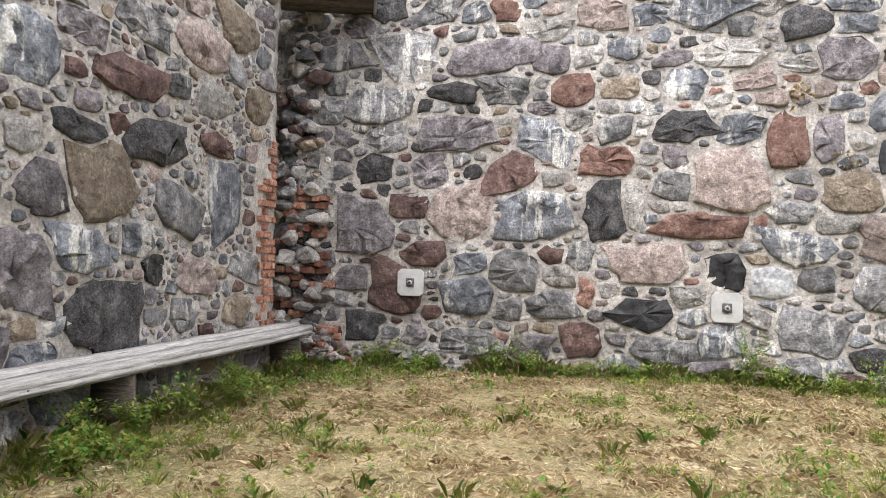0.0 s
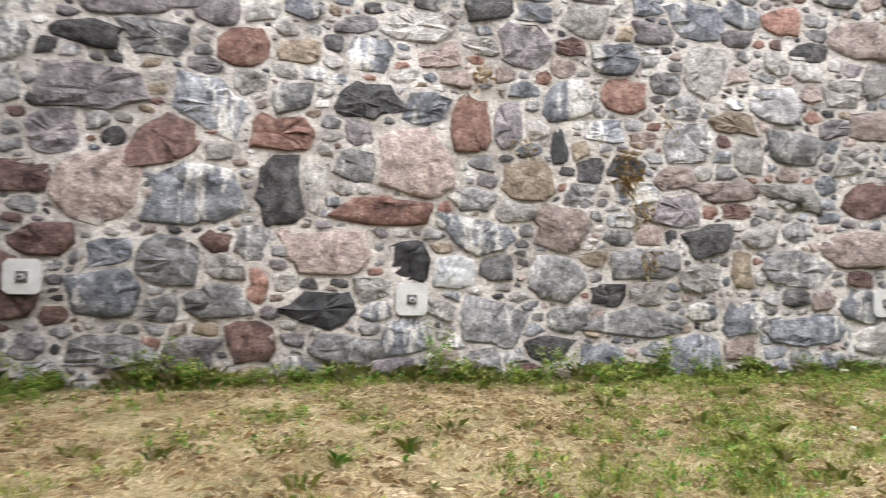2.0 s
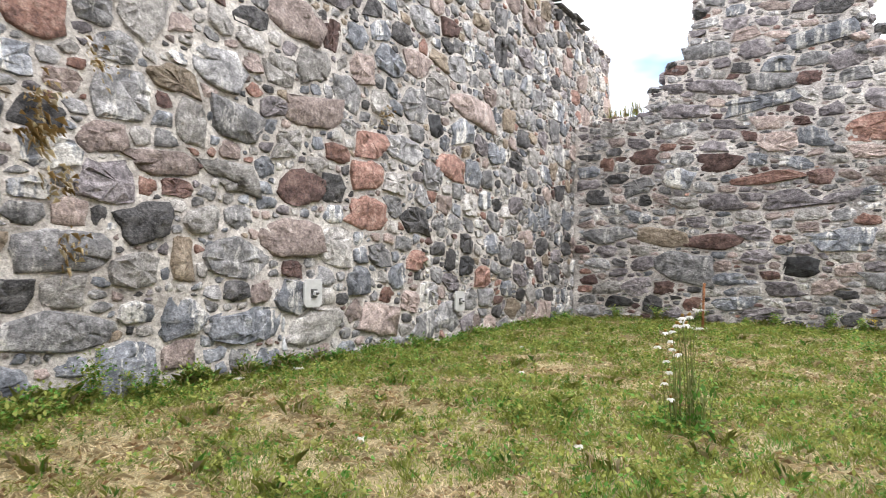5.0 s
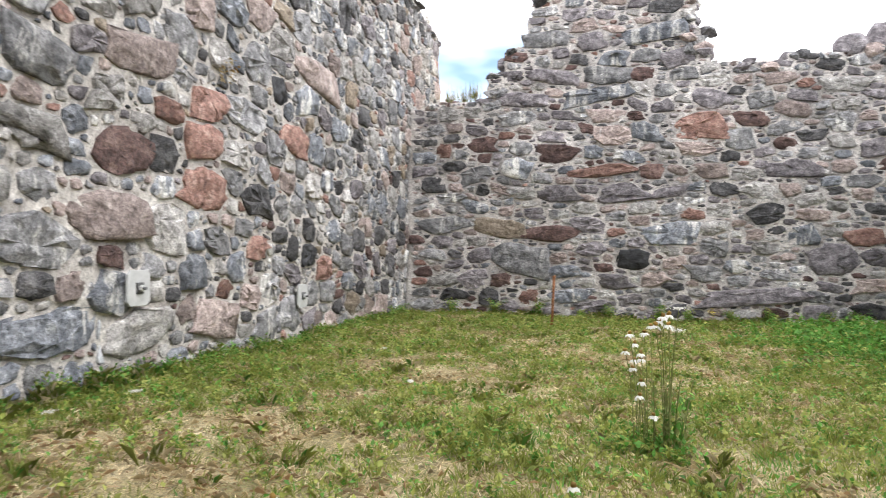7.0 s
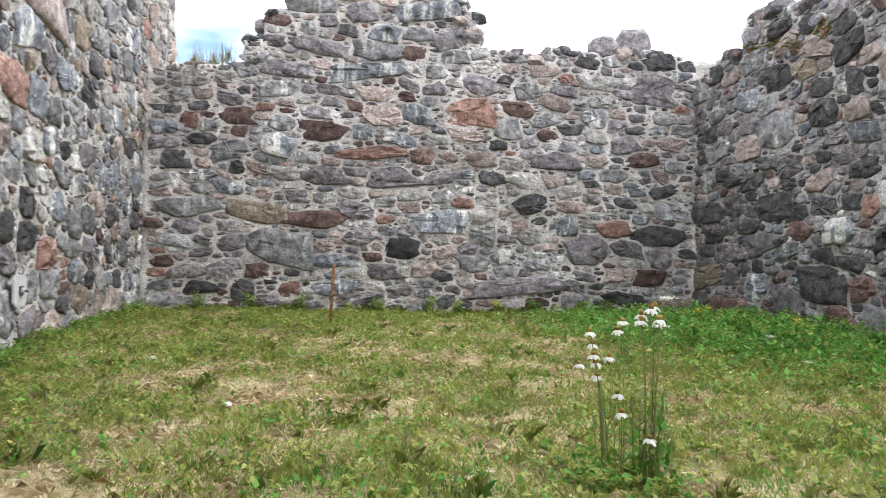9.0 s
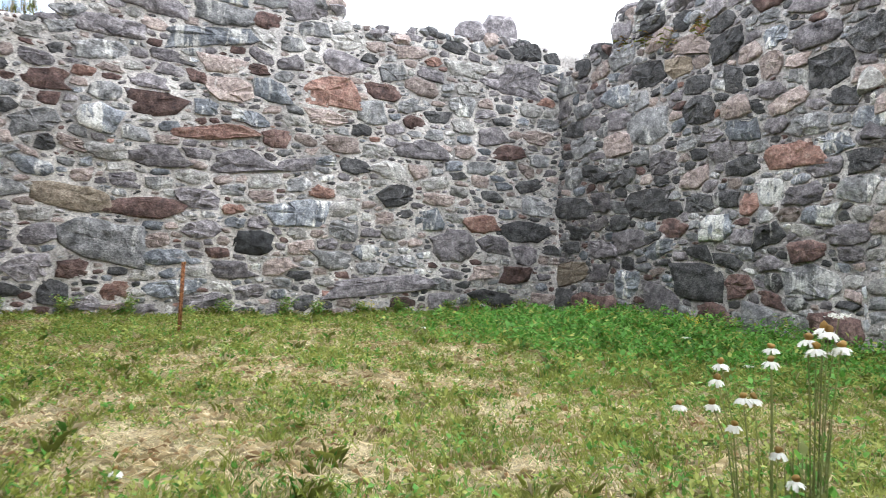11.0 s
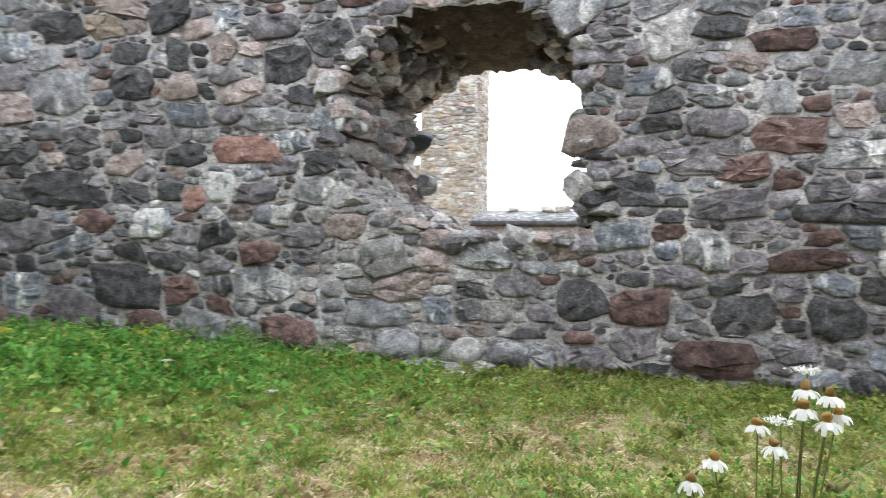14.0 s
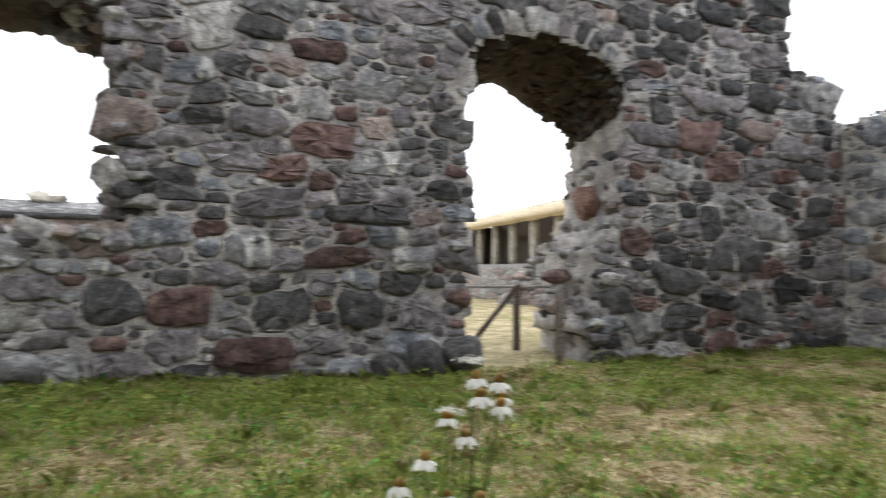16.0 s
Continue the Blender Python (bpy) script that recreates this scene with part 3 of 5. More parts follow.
NORTH_MARKED += [(3.6, 3.03, 0.3, 0.6, "black"), (3.68, 1.88, 0.79, 0.6, "pink"), (4.07, 2.69, 0.39, 0.38, "dark"), (5.57, 3.16, 0.85, 0.64, "grey"), (4.89, 1.38, 1.13, 0.53, "grey"), (4.91, 0.56, 1.13, 0.47, "grey"), (3.57, 1.17, 0.83, 0.59, "grey"), (6.56, 3.04, 0.5, 0.61, "pale"), (7.38, 3.15, 0.89, 0.57, "grey"), (7.29, 2.43, 1.0, 0.42, "pale"), (8.65, 2.42, 0.99, 0.58, "maroon"), (10.39, 2.81, 0.98, 0.49, "red"), (10.4, 2.15, 1.06, 0.64, "red"), (11.96, 2.19, 0.87, 0.54, "dark"), (8.54, 4.92, 1.05, 0.62, "pink"), (9.38, 4.89, 0.44, 0.56, "maroon"), (10.46, 3.38, 0.82, 0.45, "red"), (11.55, 3.42, 1.12, 0.53, "grey")]
NORTH_MARKED += [(8.48, 1.68, 1.29, 0.61, "pink"), (7.43, 1.35, 1.12, 0.57, "grey"), (10.16, 1.04, 0.63, 0.53, "blue"), (6.47, 0.63, 0.78, 0.53, "blue"), (7.69, 0.46, 1.27, 0.49, "blue"), (8.98, 0.31, 1.23, 0.54, "pale"), (10.87, 0.36, 1.2, 0.6, "pink"), (13.58, 3.36, 1.15, 0.58, "red"), (14.2, 1.32, 0.61, 0.48, "black"), (13.47, 1.44, 0.45, 0.46, "dark"), (18.77, 1.89, 0.9, 0.51, "dark"), (12.76, 4.09, 0.53, 0.45, "black"), (13.92, 4.14, 0.95, 0.54, "blue"), (14.46, 4.72, 2, 0.61, "pink"), (6.15, 2.48, 1.02, 0.33, "pink"), (8.92, 3.6, 1.23, 0.54, "pink"), (11.51, 5.54, 0.75, 0.48, "dark"), (15.91, 6.4, 0.72, 0.79, "dark")]
NORTH_MARKED += [(5.81, 4.25, 0.71, 0.88, "pale"), (6.45, 1.34, 0.39, 0.61, "ochre")]

# east wall with a broken tower stub
EAST = Face((20.62, 0, 0), (0.0652, 0.9979, 0), (-0.9979, 0.0652, 0))   # not quite square to the others
EAST_TOP = [(-5.27, 6.38), (-1.60, 6.51), (-1.42, 6.61), (3.02, 6.41), (3.07, 6.75), (3.41, 7.44), (3.50, 9.19), (7.61, 9.32), (7.71, 7.24), (8.31, 6.96), (8.36, 6.46), (8.76, 6.37), (8.86, 5.67), (11.54, 5.57)]
east_keep = lambda u, z: z < slope(u, EAST_TOP) + 0.35 * ragged(u)
wall_east = masonry("wall_east", EAST, -4.2, NORTH_Y + 0.02, 9.8, east_keep, 1.5, MORTAR_MID, "ruined rubble wall with a tower stub and broken top")
EAST_MIX = {"grey": 24, "mauve": 26, "blue": 12, "pink": 18, "dark": 11, "maroon": 7, "pale": 14, "red": 2}
EAST_MARKED = []
EAST_MARKED += [(3.35, 4.82, 1.12, 0.77, "red"), (5.71, 3.71, 1.55, 0.35, "red"), (6.89, 4.22, 1.00, 0.57, "maroon"), (5.89, 5.76, 1.70, 0.42, "blue"), (7.00, 6.29, 1.21, 0.42, "mauve"), (4.46, 7.30, 1.41, 0.50, "blue"), (5.68, 6.28, 1.28, 0.50, "grey"), (4.88, 1.39, 0.91, 0.56, "black"), (3.96, 2.06, 1.33, 0.63, "blue"), (9.77, 0.36, 0.72, 0.36, "dark"), (8.73, 0.30, 0.65, 0.50, "dark"), (8.93, 3.25, 0.43, 0.36, "dark"), (7.86, 1.35, 1.57, 0.85, "grey"), (10.08, 4.36, 0.50, 0.43, "red"), (8.47, 2.22, 1.28, 0.57, "ochre"), (7.07, 2.09, 1.27, 0.49, "maroon"), (10.04, 2.28, 1.29, 0.50, "grey"), (1.68, 2.59, 0.98, 0.56, "dark")]
EAST_MARKED += [(0.84, 2.03, 0.83, 0.56, "blue"), (-1.49, 5.63, 1.11, 0.83, "mauve"), (-1.73, 1.85, 1.24, 0.55, "dark"), (5.27, 3.13, 1.13, 0.57, "mauve"), (6.87, 3.12, 1.00, 0.49, "mauve"), (1.13, 3.68, 1.11, 0.49, "mauve"), (0.20, 1.47, 1.11, 0.83, "mauve"), (1.94, 0.51, 2.37, 0.42, "mauve"), (-0.85, 0.21, 0.97, 0.41, "dark"), (8.37, 0.78, 0.65, 0.43, "maroon"), (7.62, 0.33, 0.56, 0.43, "red"), (4.37, 0.89, 0.70, 0.42, "pink"), (5.00, 4.08, 0.77, 0.35, "blue"), (5.93, 4.23, 0.57, 0.42, "blue"), (2.34, 4.46, 0.84, 0.56, "grey"), (0.02, 4.83, 0.69, 0.56, "grey"), (3.78, 0.11, 0.56, 0.35, "dark"), (7.79, 5.69, 1.07, 0.43, "mauve")]
EAST_MARKED += [(5.38, 0.81, 0.84, 0.42, "mauve"), (7.24, 7.32, 1.14, 0.50, "grey")]

# south wall with a breached window and an arched doorway
SOUTH = Face((0, SOUTH_Y, 0), (1, 0, 0), (0, 1, 0))
SOUTH_TOP = [(-6, 4.2), (-4.85, 4.3), (-4.8, 5.0), (-3.6, 5.1), (-3.5, 6.7), (12, 6.7), (15.2, 6.3), (18.3, 6.9), (18.5, 6.2), (20.6, 5.95), (23, 5.9)]


def in_window(u, z):
    top = 5.15 - 1.1 * np.clip((u - 10.4) / 1.65, 0, 1) ** 2 - 0.45 * np.clip((9.3 - u) / 0.8, 0, 1) ** 2
    low = 1.72 + 0.75 * np.clip((u - 10.6) / 1.4, 0, 1)
    left = 12.05 + 0.1 * np.sin(z * 5)
    right = 8.22 + 0.08 * np.sin(z * 6.3)
    return (u > right) & (u < left) & (z > low) & (z < top)


def in_door(u, z):
    top = 4.2 + 0.85 * np.sqrt(np.clip(1 - ((u - 1.85) / 1.62) ** 2, 0, 1))
    west = np.interp(z, [-0.7, 1.0, 2.0, 2.6, 4.2], [1.05, 0.98, 0.6, 0.4, 0.25]) + 0.08 * np.sin(z * 5)
    east = 3.24 + 0.06 * np.sin(z * 7)
    return (u > west) & (u < east) & (z < top)


def south_back(u, z):
    """The wall is deep: the window narrows towards the outer face, the doorway runs askew."""
    w = (u > 7.8) & (u < 12.8) & (z > 0.9) & (z < 5.7)
    ub = np.where(w & (u > 8.4), 8.5 + (u - 8.4) * 0.82, u)
    zb = np.where(w & (z > 4.0), 4.0 + (z - 4.0) * 0.72, z)
    d = (u > -0.6) & (u < 4.2) & (z < 5.6)
    ub = np.where(d, ub - 0.6 * np.clip((2.4 - u) / 1.2, 0, 1), ub)
    zb = np.where(d & (z > 3.2), 3.2 + (z - 3.2) * (0.89 - 0.25 * np.clip((1.7 - u) / 0.8, 0, 1)), zb)
    return ub, zb


south_keep = lambda u, z: (z < slope(u, SOUTH_TOP) + 0.35 * ragged(u)) & ~in_window(u, z) & ~in_door(u, z)
wall_south = masonry("wall_south", SOUTH, WEST_X - 0.6, EAST_X + 0.02, 7.4, south_keep, 2.6, MORTAR_GREY, "weathered grey rubble wall with a breached window and arched doorway", back=south_back, vault=STONE["soffit_shade"])
SOUTH_MIX = {"grey": 28, "mauve": 30, "dark": 26, "blue": 10, "pink": 7, "maroon": 8, "pale": 4, "red": 1}
SOUTH_MARKED = []
SOUTH_MARKED += [(8.09, 3.15, 0.64, 0.49, "pink"), (8.28, 0.78, 0.67, 0.68, "dark"), (7.43, 0.7, 0.83, 0.6, "maroon"), (6.12, 0.64, 0.86, 0.61, "dark"), (4.98, 0.64, 0.76, 0.58, "dark"), (4.03, 0.61, 0.69, 0.51, "mauve"), (6.43, 0.04, 1, 0.53, "maroon"), (4.91, 2, 1.2, 0.27, "dark"), (7.19, 3.26, 0.54, 0.27, "dark"), (4.46, 2.3, 0.56, 0.31, "mauve"), (4.2, 1.37, 0.73, 0.39, "grey"), (6.04, 4.06, 0.55, 0.27, "pink"), (4.76, 3.91, 0.72, 0.47, "grey"), (6.55, 3.6, 0.62, 0.31, "grey"), (7.12, 4.45, 0.69, 0.62, "pale"), (3.75, 3.05, 0.37, 0.32, "dark"), (3.92, 2.02, 0.49, 0.28, "pink"), (5.75, 3.55, 0.47, 0.47, "grey")]
SOUTH_MARKED += [(6.61, 1.5, 0.62, 0.53, "grey"), (4.76, 3.3, 0.48, 0.39, "pink"), (5.32, 1.4, 0.87, 0.31, "maroon"), (17.13, 4.06, 1.21, 0.83, "grey"), (17.2, 2.41, 1.08, 0.62, "dark"), (15.7, 0.8, 1.35, 0.79, "dark"), (15.42, 0.2, 0.84, 0.58, "maroon"), (13.68, 3, 0.97, 0.47, "red"), (14.51, 2.25, 0.46, 0.48, "red"), (14, 2.44, 0.55, 0.47, "blue"), (12.34, 2.8, 0.59, 0.36, "dark"), (12.38, 2.35, 0.69, 0.44, "grey"), (13.38, 2.32, 0.74, 0.37, "mauve"), (14.03, 1.66, 0.66, 0.42, "dark"), (13.3, 1.38, 0.74, 0.37, "maroon"), (13.14, 0.87, 1.14, 0.54, "grey"), (12.69, 0.14, 1.01, 0.53, "maroon"), (19.91, 0.86, 1.18, 0.61, "ochre")]
SOUTH_MARKED += [(18.73, 0.88, 0.73, 0.48, "mauve"), (18.8, 0.16, 1.62, 0.43, "maroon"), (20.63, 0.2, 1.47, 0.57, "dark"), (12.84, 4.32, 0.82, 0.64, "dark"), (12.27, 4.13, 0.59, 0.31, "pink"), (14, 4.67, 0.55, 0.47, "pink"), (14.82, 4.55, 0.47, 0.49, "dark"), (11.32, 0.48, 1, 0.42, "grey"), (10.31, 0.56, 0.42, 0.49, "blue"), (9.84, 0.87, 0.49, 0.2, "dark"), (9.88, 0.58, 0.41, 0.32, "grey"), (9.42, 0.56, 0.48, 0.32, "pale"), (12.25, 3.44, 0.49, 0.36, "blue"), (17.74, 1.61, 0.97, 0.52, "mauve"), (19.91, 2.47, 1.42, 0.56, "dark"), (16.35, 5.16, 0.77, 0.41, "ochre"), (-0.15, 0.27, 0.82, 0.56, "grey"), (-1.61, 2.12, 0.65, 0.7, "dark")]
SOUTH_MARKED += [(-0.39, 2.22, 0.72, 0.43, "grey"), (-0.46, 2.72, 0.72, 0.29, "pale"), (-0.58, 4.48, 0.85, 0.29, "blue"), (-0.34, 3.61, 1.08, 0.39, "mauve"), (-2.8, 3.87, 0.84, 0.41, "pink"), (-0.84, 1.05, 1.1, 0.48, "dark"), (-2.16, 1.57, 1.2, 0.71, "dark"), (-1.49, 4.32, 0.9, 0.4, "mauve")]

# west wall, ending in a brick-edged breach before the north corner
WEST = Face((WEST_X, 0, 0), (0, 1, 0), (1, 0, 0))
WEST_TOP = [(-4, 4.2), (3.0, 4.4), (5.5, 6.8), (10, 7.2)]
west_keep = lambda u, z: (z < slope(u, WEST_TOP) + 0.35 * ragged(u))
wall_west = masonry("wall_west", WEST, SOUTH_Y + 0.02, 10.0, 7.8, west_keep, 1.3, MORTAR_PALE, "rubble wall of large boulders set in broad grey mortar")
WEST_MIX = {"grey": 32, "mauve": 22, "blue": 16, "pink": 12, "ochre": 10, "pale": 8, "maroon": 5}
WEST_MARKED = []
WEST_MARKED += [(6.2, 2.13, 1.01, 0.86, "ochre"), (6.62, 3.27, 1.05, 0.4, "maroon"), (7.84, 3.96, 1.05, 0.65, "pink"), (5.26, 3.2, 0.77, 0.7, "blue"), (5.25, 1.25, 0.65, 0.7, "mauve"), (6.31, 0.8, 1.12, 0.76, "dark"), (7.17, 2.69, 1, 0.55, "dark"), (5.86, 2.57, 0.71, 0.36, "dark"), (8.65, 2.16, 0.83, 1, "blue"), (8.47, 2.84, 0.73, 0.35, "maroon"), (7.97, 1.17, 0.72, 0.47, "pink"), (7.12, 1.27, 0.39, 0.36, "dark"), (8.24, 3.33, 0.76, 0.41, "pale"), (6.76, 3.88, 0.81, 0.4, "grey"), (5.4, 1.99, 0.56, 0.48, "mauve")]

# lime runs and ledges
NORTH_MARKED += [(8.35, 0.45, 0.07, 0.3, "lime"), (8.36, 0.15, 0.09, 0.25, "lime"), (1.3, 2.35, 0.16, 0.45, "pale"), (7.0, 2.35, 0.35, 0.22, "pale")]
EAST_MARKED += [(0.08, 2.38, 0.48, 0.05, "lime"), (-0.44, 2.35, 0.43, 0.05, "pale")]
SOUTH_MARKED += [(12.24, 1.0, 0.05, 0.22, "pale"), (12.25, 0.75, 0.07, 0.24, "lime"), (12.22, 0.48, 0.06, 0.24, "lime"), (12.2, 0.2, 0.09, 0.24, "lime"), (12.18, -0.03, 0.12, 0.16, "pale"), (11.8, 1.35, 0.3, 0.2, "pale")]

# the back of the breach
BREACH = Face((WEST_X - 1.0, 0, 0), (0, 1, 0), (1, 0, 0))
wall_breach = masonry("wall_breach", BREACH, 9.2, NORTH_Y - 0.02, 8.6, lambda u, z: z < 8.4, 0.5, MORTAR_GREY, "dark rubble closing the back of a breach")

SIZES = [(0.36, 10), (0.27, 32), (0.2, 75), (0.145, 110), (0.1, 120), (0.06, 70)]

# ---------------------------------------------------------------- ground
def make_ground():
    def axis(lo, hi, a, b, step):
        inner = np.arange(a, b + step / 2, step)
        left = a - np.geomspace(step, a - lo, 24)[::-1]
        right = b + np.geomspace(step, hi - b, 24)
        return np.concatenate([left, inner, right])
    xs, ys = axis(-900, 900, -7, 24, 0.25), axis(-900, 900, -30, 13, 0.25)
    X, Y = np.meshgrid(xs, ys, indexing="ij")
    Z = ground_z(X, Y) + np.random.default_rng(3).uniform(-0.012, 0.012, X.shape)
    V = np.stack([X, Y, Z], -1).reshape(-1, 3)
    ny = len(ys)
    F = [(i * ny + j, (i + 1) * ny + j, (i + 1) * ny + j + 1, i * ny + j + 1) for i in range(len(xs) - 1) for j in range(ny - 1)]
    return tagged(mesh_ob("ground", V, F, EARTH), "dry summer lawn of straw and green grass on soil", "ground", kind="structure")


ground = make_ground()


def south_zone(u, z):
    if 8.9 < u < 12.5 and z < 2.3:
        return ("pale", "pink", "grey", "pink", "pale", "pale", "mauve")
    if 3.4 < u < 8.3:
        return ("dark", "mauve", "mauve", "dark", "grey", "maroon", "mauve", "blue")
    if u < 0.2:
        return ("dark", "mauve", "dark", "maroon", "grey", "black")
    return None


def north_zone(u, z):
    return ("grey", "dark", "mauve", "grey", "grey", "maroon") if u < -2.6 else None

# ---------------------------------------------------------------- things: the bench corner


def make_bench():
    y0, y1, x = 3.2, 10.35, -4.68
    bench = empty("bench", pose(x, (y0 + y1) / 2, float(ground_z(x, 7)), 0, 0, 0), "long weathered grey plank bench on split-log legs by the wall", "bench")
    inv = bench.matrix_world.inverted()
    top = 0.45
    n = 0
    for name, dx, w, th, dz in (("seat_plank", -0.14, 0.25, 0.11, 0.0), ("seat_plank", 0.12, 0.215, 0.11, -0.028), ("front_rail", 0.22, 0.07, 0.07, -0.1)):
        bm = box_bm(w, y1 - y0 - 0.12 * n, th, 0.018, None, 0.012, 14, seed=n + 1)
        bmesh.ops.transform(bm, matrix=inv @ pose(x + dx, (y0 + y1) / 2, top - th + dz), verts=bm.verts)
        part(name, bm, WOOD, bench, "cracked sun-bleached plank" if n == 0 else "")
        n += 1
    for y in (4.2, 6.1, 9.85):
        g = float(ground_z(x, y)) - 0.06
        bm = box_bm(0.42, 0.09, top - 0.1 - g, 0.02, None, 0.02, 3, seed=int(y * 7))
        for v in bm.verts:   # a leg that spreads towards the ground
            v.co.x *= 1.0 + 0.25 * (1 - v.co.z / (top - 0.1 - g))
        bmesh.ops.transform(bm, matrix=inv @ pose(x, y, g), verts=bm.verts)
        part("leg", bm, WOOD_X, bench)
    for y in (4.8, 6.4, 7.2, 9.0):
        bm = bmesh.new()
        bmesh.ops.create_cone(bm, cap_ends=True, segments=8, radius1=0.012, radius2=0.01, depth=0.012, matrix=inv @ pose(x + 0.236, y, top - 0.12, 0, 90, 0))
        part("bolt", bm, NUT, bench)


make_bench()


def make_bricks():
    """Brick quoin on the broken end of the west wall, and the torn brickwork in the breach."""
    rng = np.random.default_rng(41)
    z, k = 0.3, 0
    while z < 3.1:
        h = rng.uniform(0.1, 0.125)
        y = 9.99
        row = (0.24, 0.13) if k % 2 else (0.13, 0.24, 0.13)
        if z > 2.5:
            row = row[:1]
        for w in row:
            if rng.random() < 0.8:
                bm = box_bm(0.2, w - 0.026, h - 0.026, 0.004, pose(WEST_X - 0.06 + rng.uniform(-0.012, 0.012), y - w / 2, z, 0, rng.uniform(-2, 2), rng.uniform(-3, 3)))
                part("brick", bm, BRICK, wall_west, smooth=False)
            y -= w
        z += h
        k += 1
    z = -0.15
    while z < 2.5:   # torn bonding against the north wall
        h = rng.uniform(0.1, 0.13)
        reach = -4.35 - 0.12 * z - rng.uniform(0, 0.25)
        x = -5.75
        while x < reach:
            w = rng.choice([0.14, 0.25])
            if rng.random() < 0.5:
                d = rng.uniform(0.08, 0.3) * (1.1 - 0.2 * z)
                bm = box_bm(w - 0.02, d, h - 0.015, 0.005, pose(x + w / 2, NORTH_Y - d / 2 + 0.02, z, rng.uniform(-4, 4), rng.uniform(-5, 5), rng.uniform(-9, 9)), 0.012, 0, k)
                part("brick", bm, BRICK_DARK if rng.random() < 0.5 else BRICK, wall_north, smooth=False)
            x += w
        z += h
        k += 1
    kinds = ["dark", "grey", "maroon", "ochre", "pale"]
    for i in range(190):   # torn stones among, above and behind the bricks
        zz = rng.uniform(-0.1, 6.0)
        xx = rng.uniform(-5.9, -4.45 - 0.1 * min(zz, 3.0))
        s = rng.uniform(0.05, 0.19)
        v = boulder(rng, (xx, NORTH_Y - rng.uniform(0.0, 0.2), zz), (s * 1.2, s * 1.1, s * 0.9))
        mesh_ob("stone", v, BALL_F, MORTAR_MID if i % 3 == 0 else STONE[kinds[i % 5]], wall_north, smooth=False)
    for i in range(30):   # the ragged end of the west wall
        zz = rng.uniform(0.2, 6.8)
        s = rng.uniform(0.1, 0.2)
        v = boulder(rng, (WEST_X - rng.uniform(0.15, 1.1), 10.0, zz), (s, s * 0.7, s * 0.7))
        mesh_ob("stone", v, BALL_F, STONE[kinds[i % 5]], wall_west, smooth=False)


make_bricks()


def make_rubble():
    """Fallen fragments: a heap in the corner, bits below the window, loose boulders."""
    rng = np.random.default_rng(42)
    mats = [BRICK, BRICK_DARK, STONE["pale"], STONE["pink"], MORTAR_PALE, STONE["grey"]]
    for i in range(95):
        r = abs(rng.normal(scale=0.28))
        a = rng.uniform(-2.6, 0.3)
        x, y = -4.75 + r * math.cos(a) * 1.5, 10.95 + r * math.sin(a) * 1.1 - 0.1
        s = rng.uniform(0.03, 0.09)
        z = float(ground_z(x, y)) + max(0.0, 0.5 - r * 0.9) * rng.uniform(0.2, 1.0)
        v = boulder(rng, (0, 0, 0), (s * 1.3, s, s * 0.7))
        ob = mesh_ob("rubble_fragment", v, BALL_F, mats[i % 6], smooth=False)
        ob.location = (x, y, z)
        tagged(ob, "broken brick and mortar fragment on the corner heap", "rubble", "fragments heaped in the corner")
    white = [(10.0, -2.2, 0.17), (9.8, -1.75, 0.12), (9.2, -1.7, 0.09), (9.05, -1.55, 0.06), (10.35, -2.45, 0.2), (10.25, -1.6, 0.06), (10.6, -2.4, 0.16), (9.55, -2.45, 0.2)]
    for x, y, s in white:
        ob = mesh_ob("fallen_stone", boulder(rng, (0, 0, 0), (s * 1.4, s, s * 0.6)), BALL_F, STONE["pale"], smooth=False)
        ob.location = (x, y, float(ground_z(x, y)) + s * 0.2)
        tagged(ob, "pale fallen stone lying in grass below the window", "stone", "fallen stones below the window")
    for x, y, sx, sz, kind in ((4.05, -2.3, 0.36, 0.34, "dark"), (3.42, -2.36, 0.38, 0.33, "dark"), (10.9, -2.6, 0.42, 0.3, "grey"), (9.9, -2.75, 0.3, 0.26, "pale"), (9.25, -2.7, 0.34, 0.25, "grey")):
        ob = mesh_ob("boulder", boulder(rng, (0, 0, 0), (sx, 0.32, sz), 2), BALL_F, STONE[kind], smooth=True)
        ob.location = (x, y, float(ground_z(x, y)) + sz * 0.8)
        tagged(ob, "rounded granite boulder at the foot of the wall", "boulder", "boulders along the wall foot")


make_rubble()


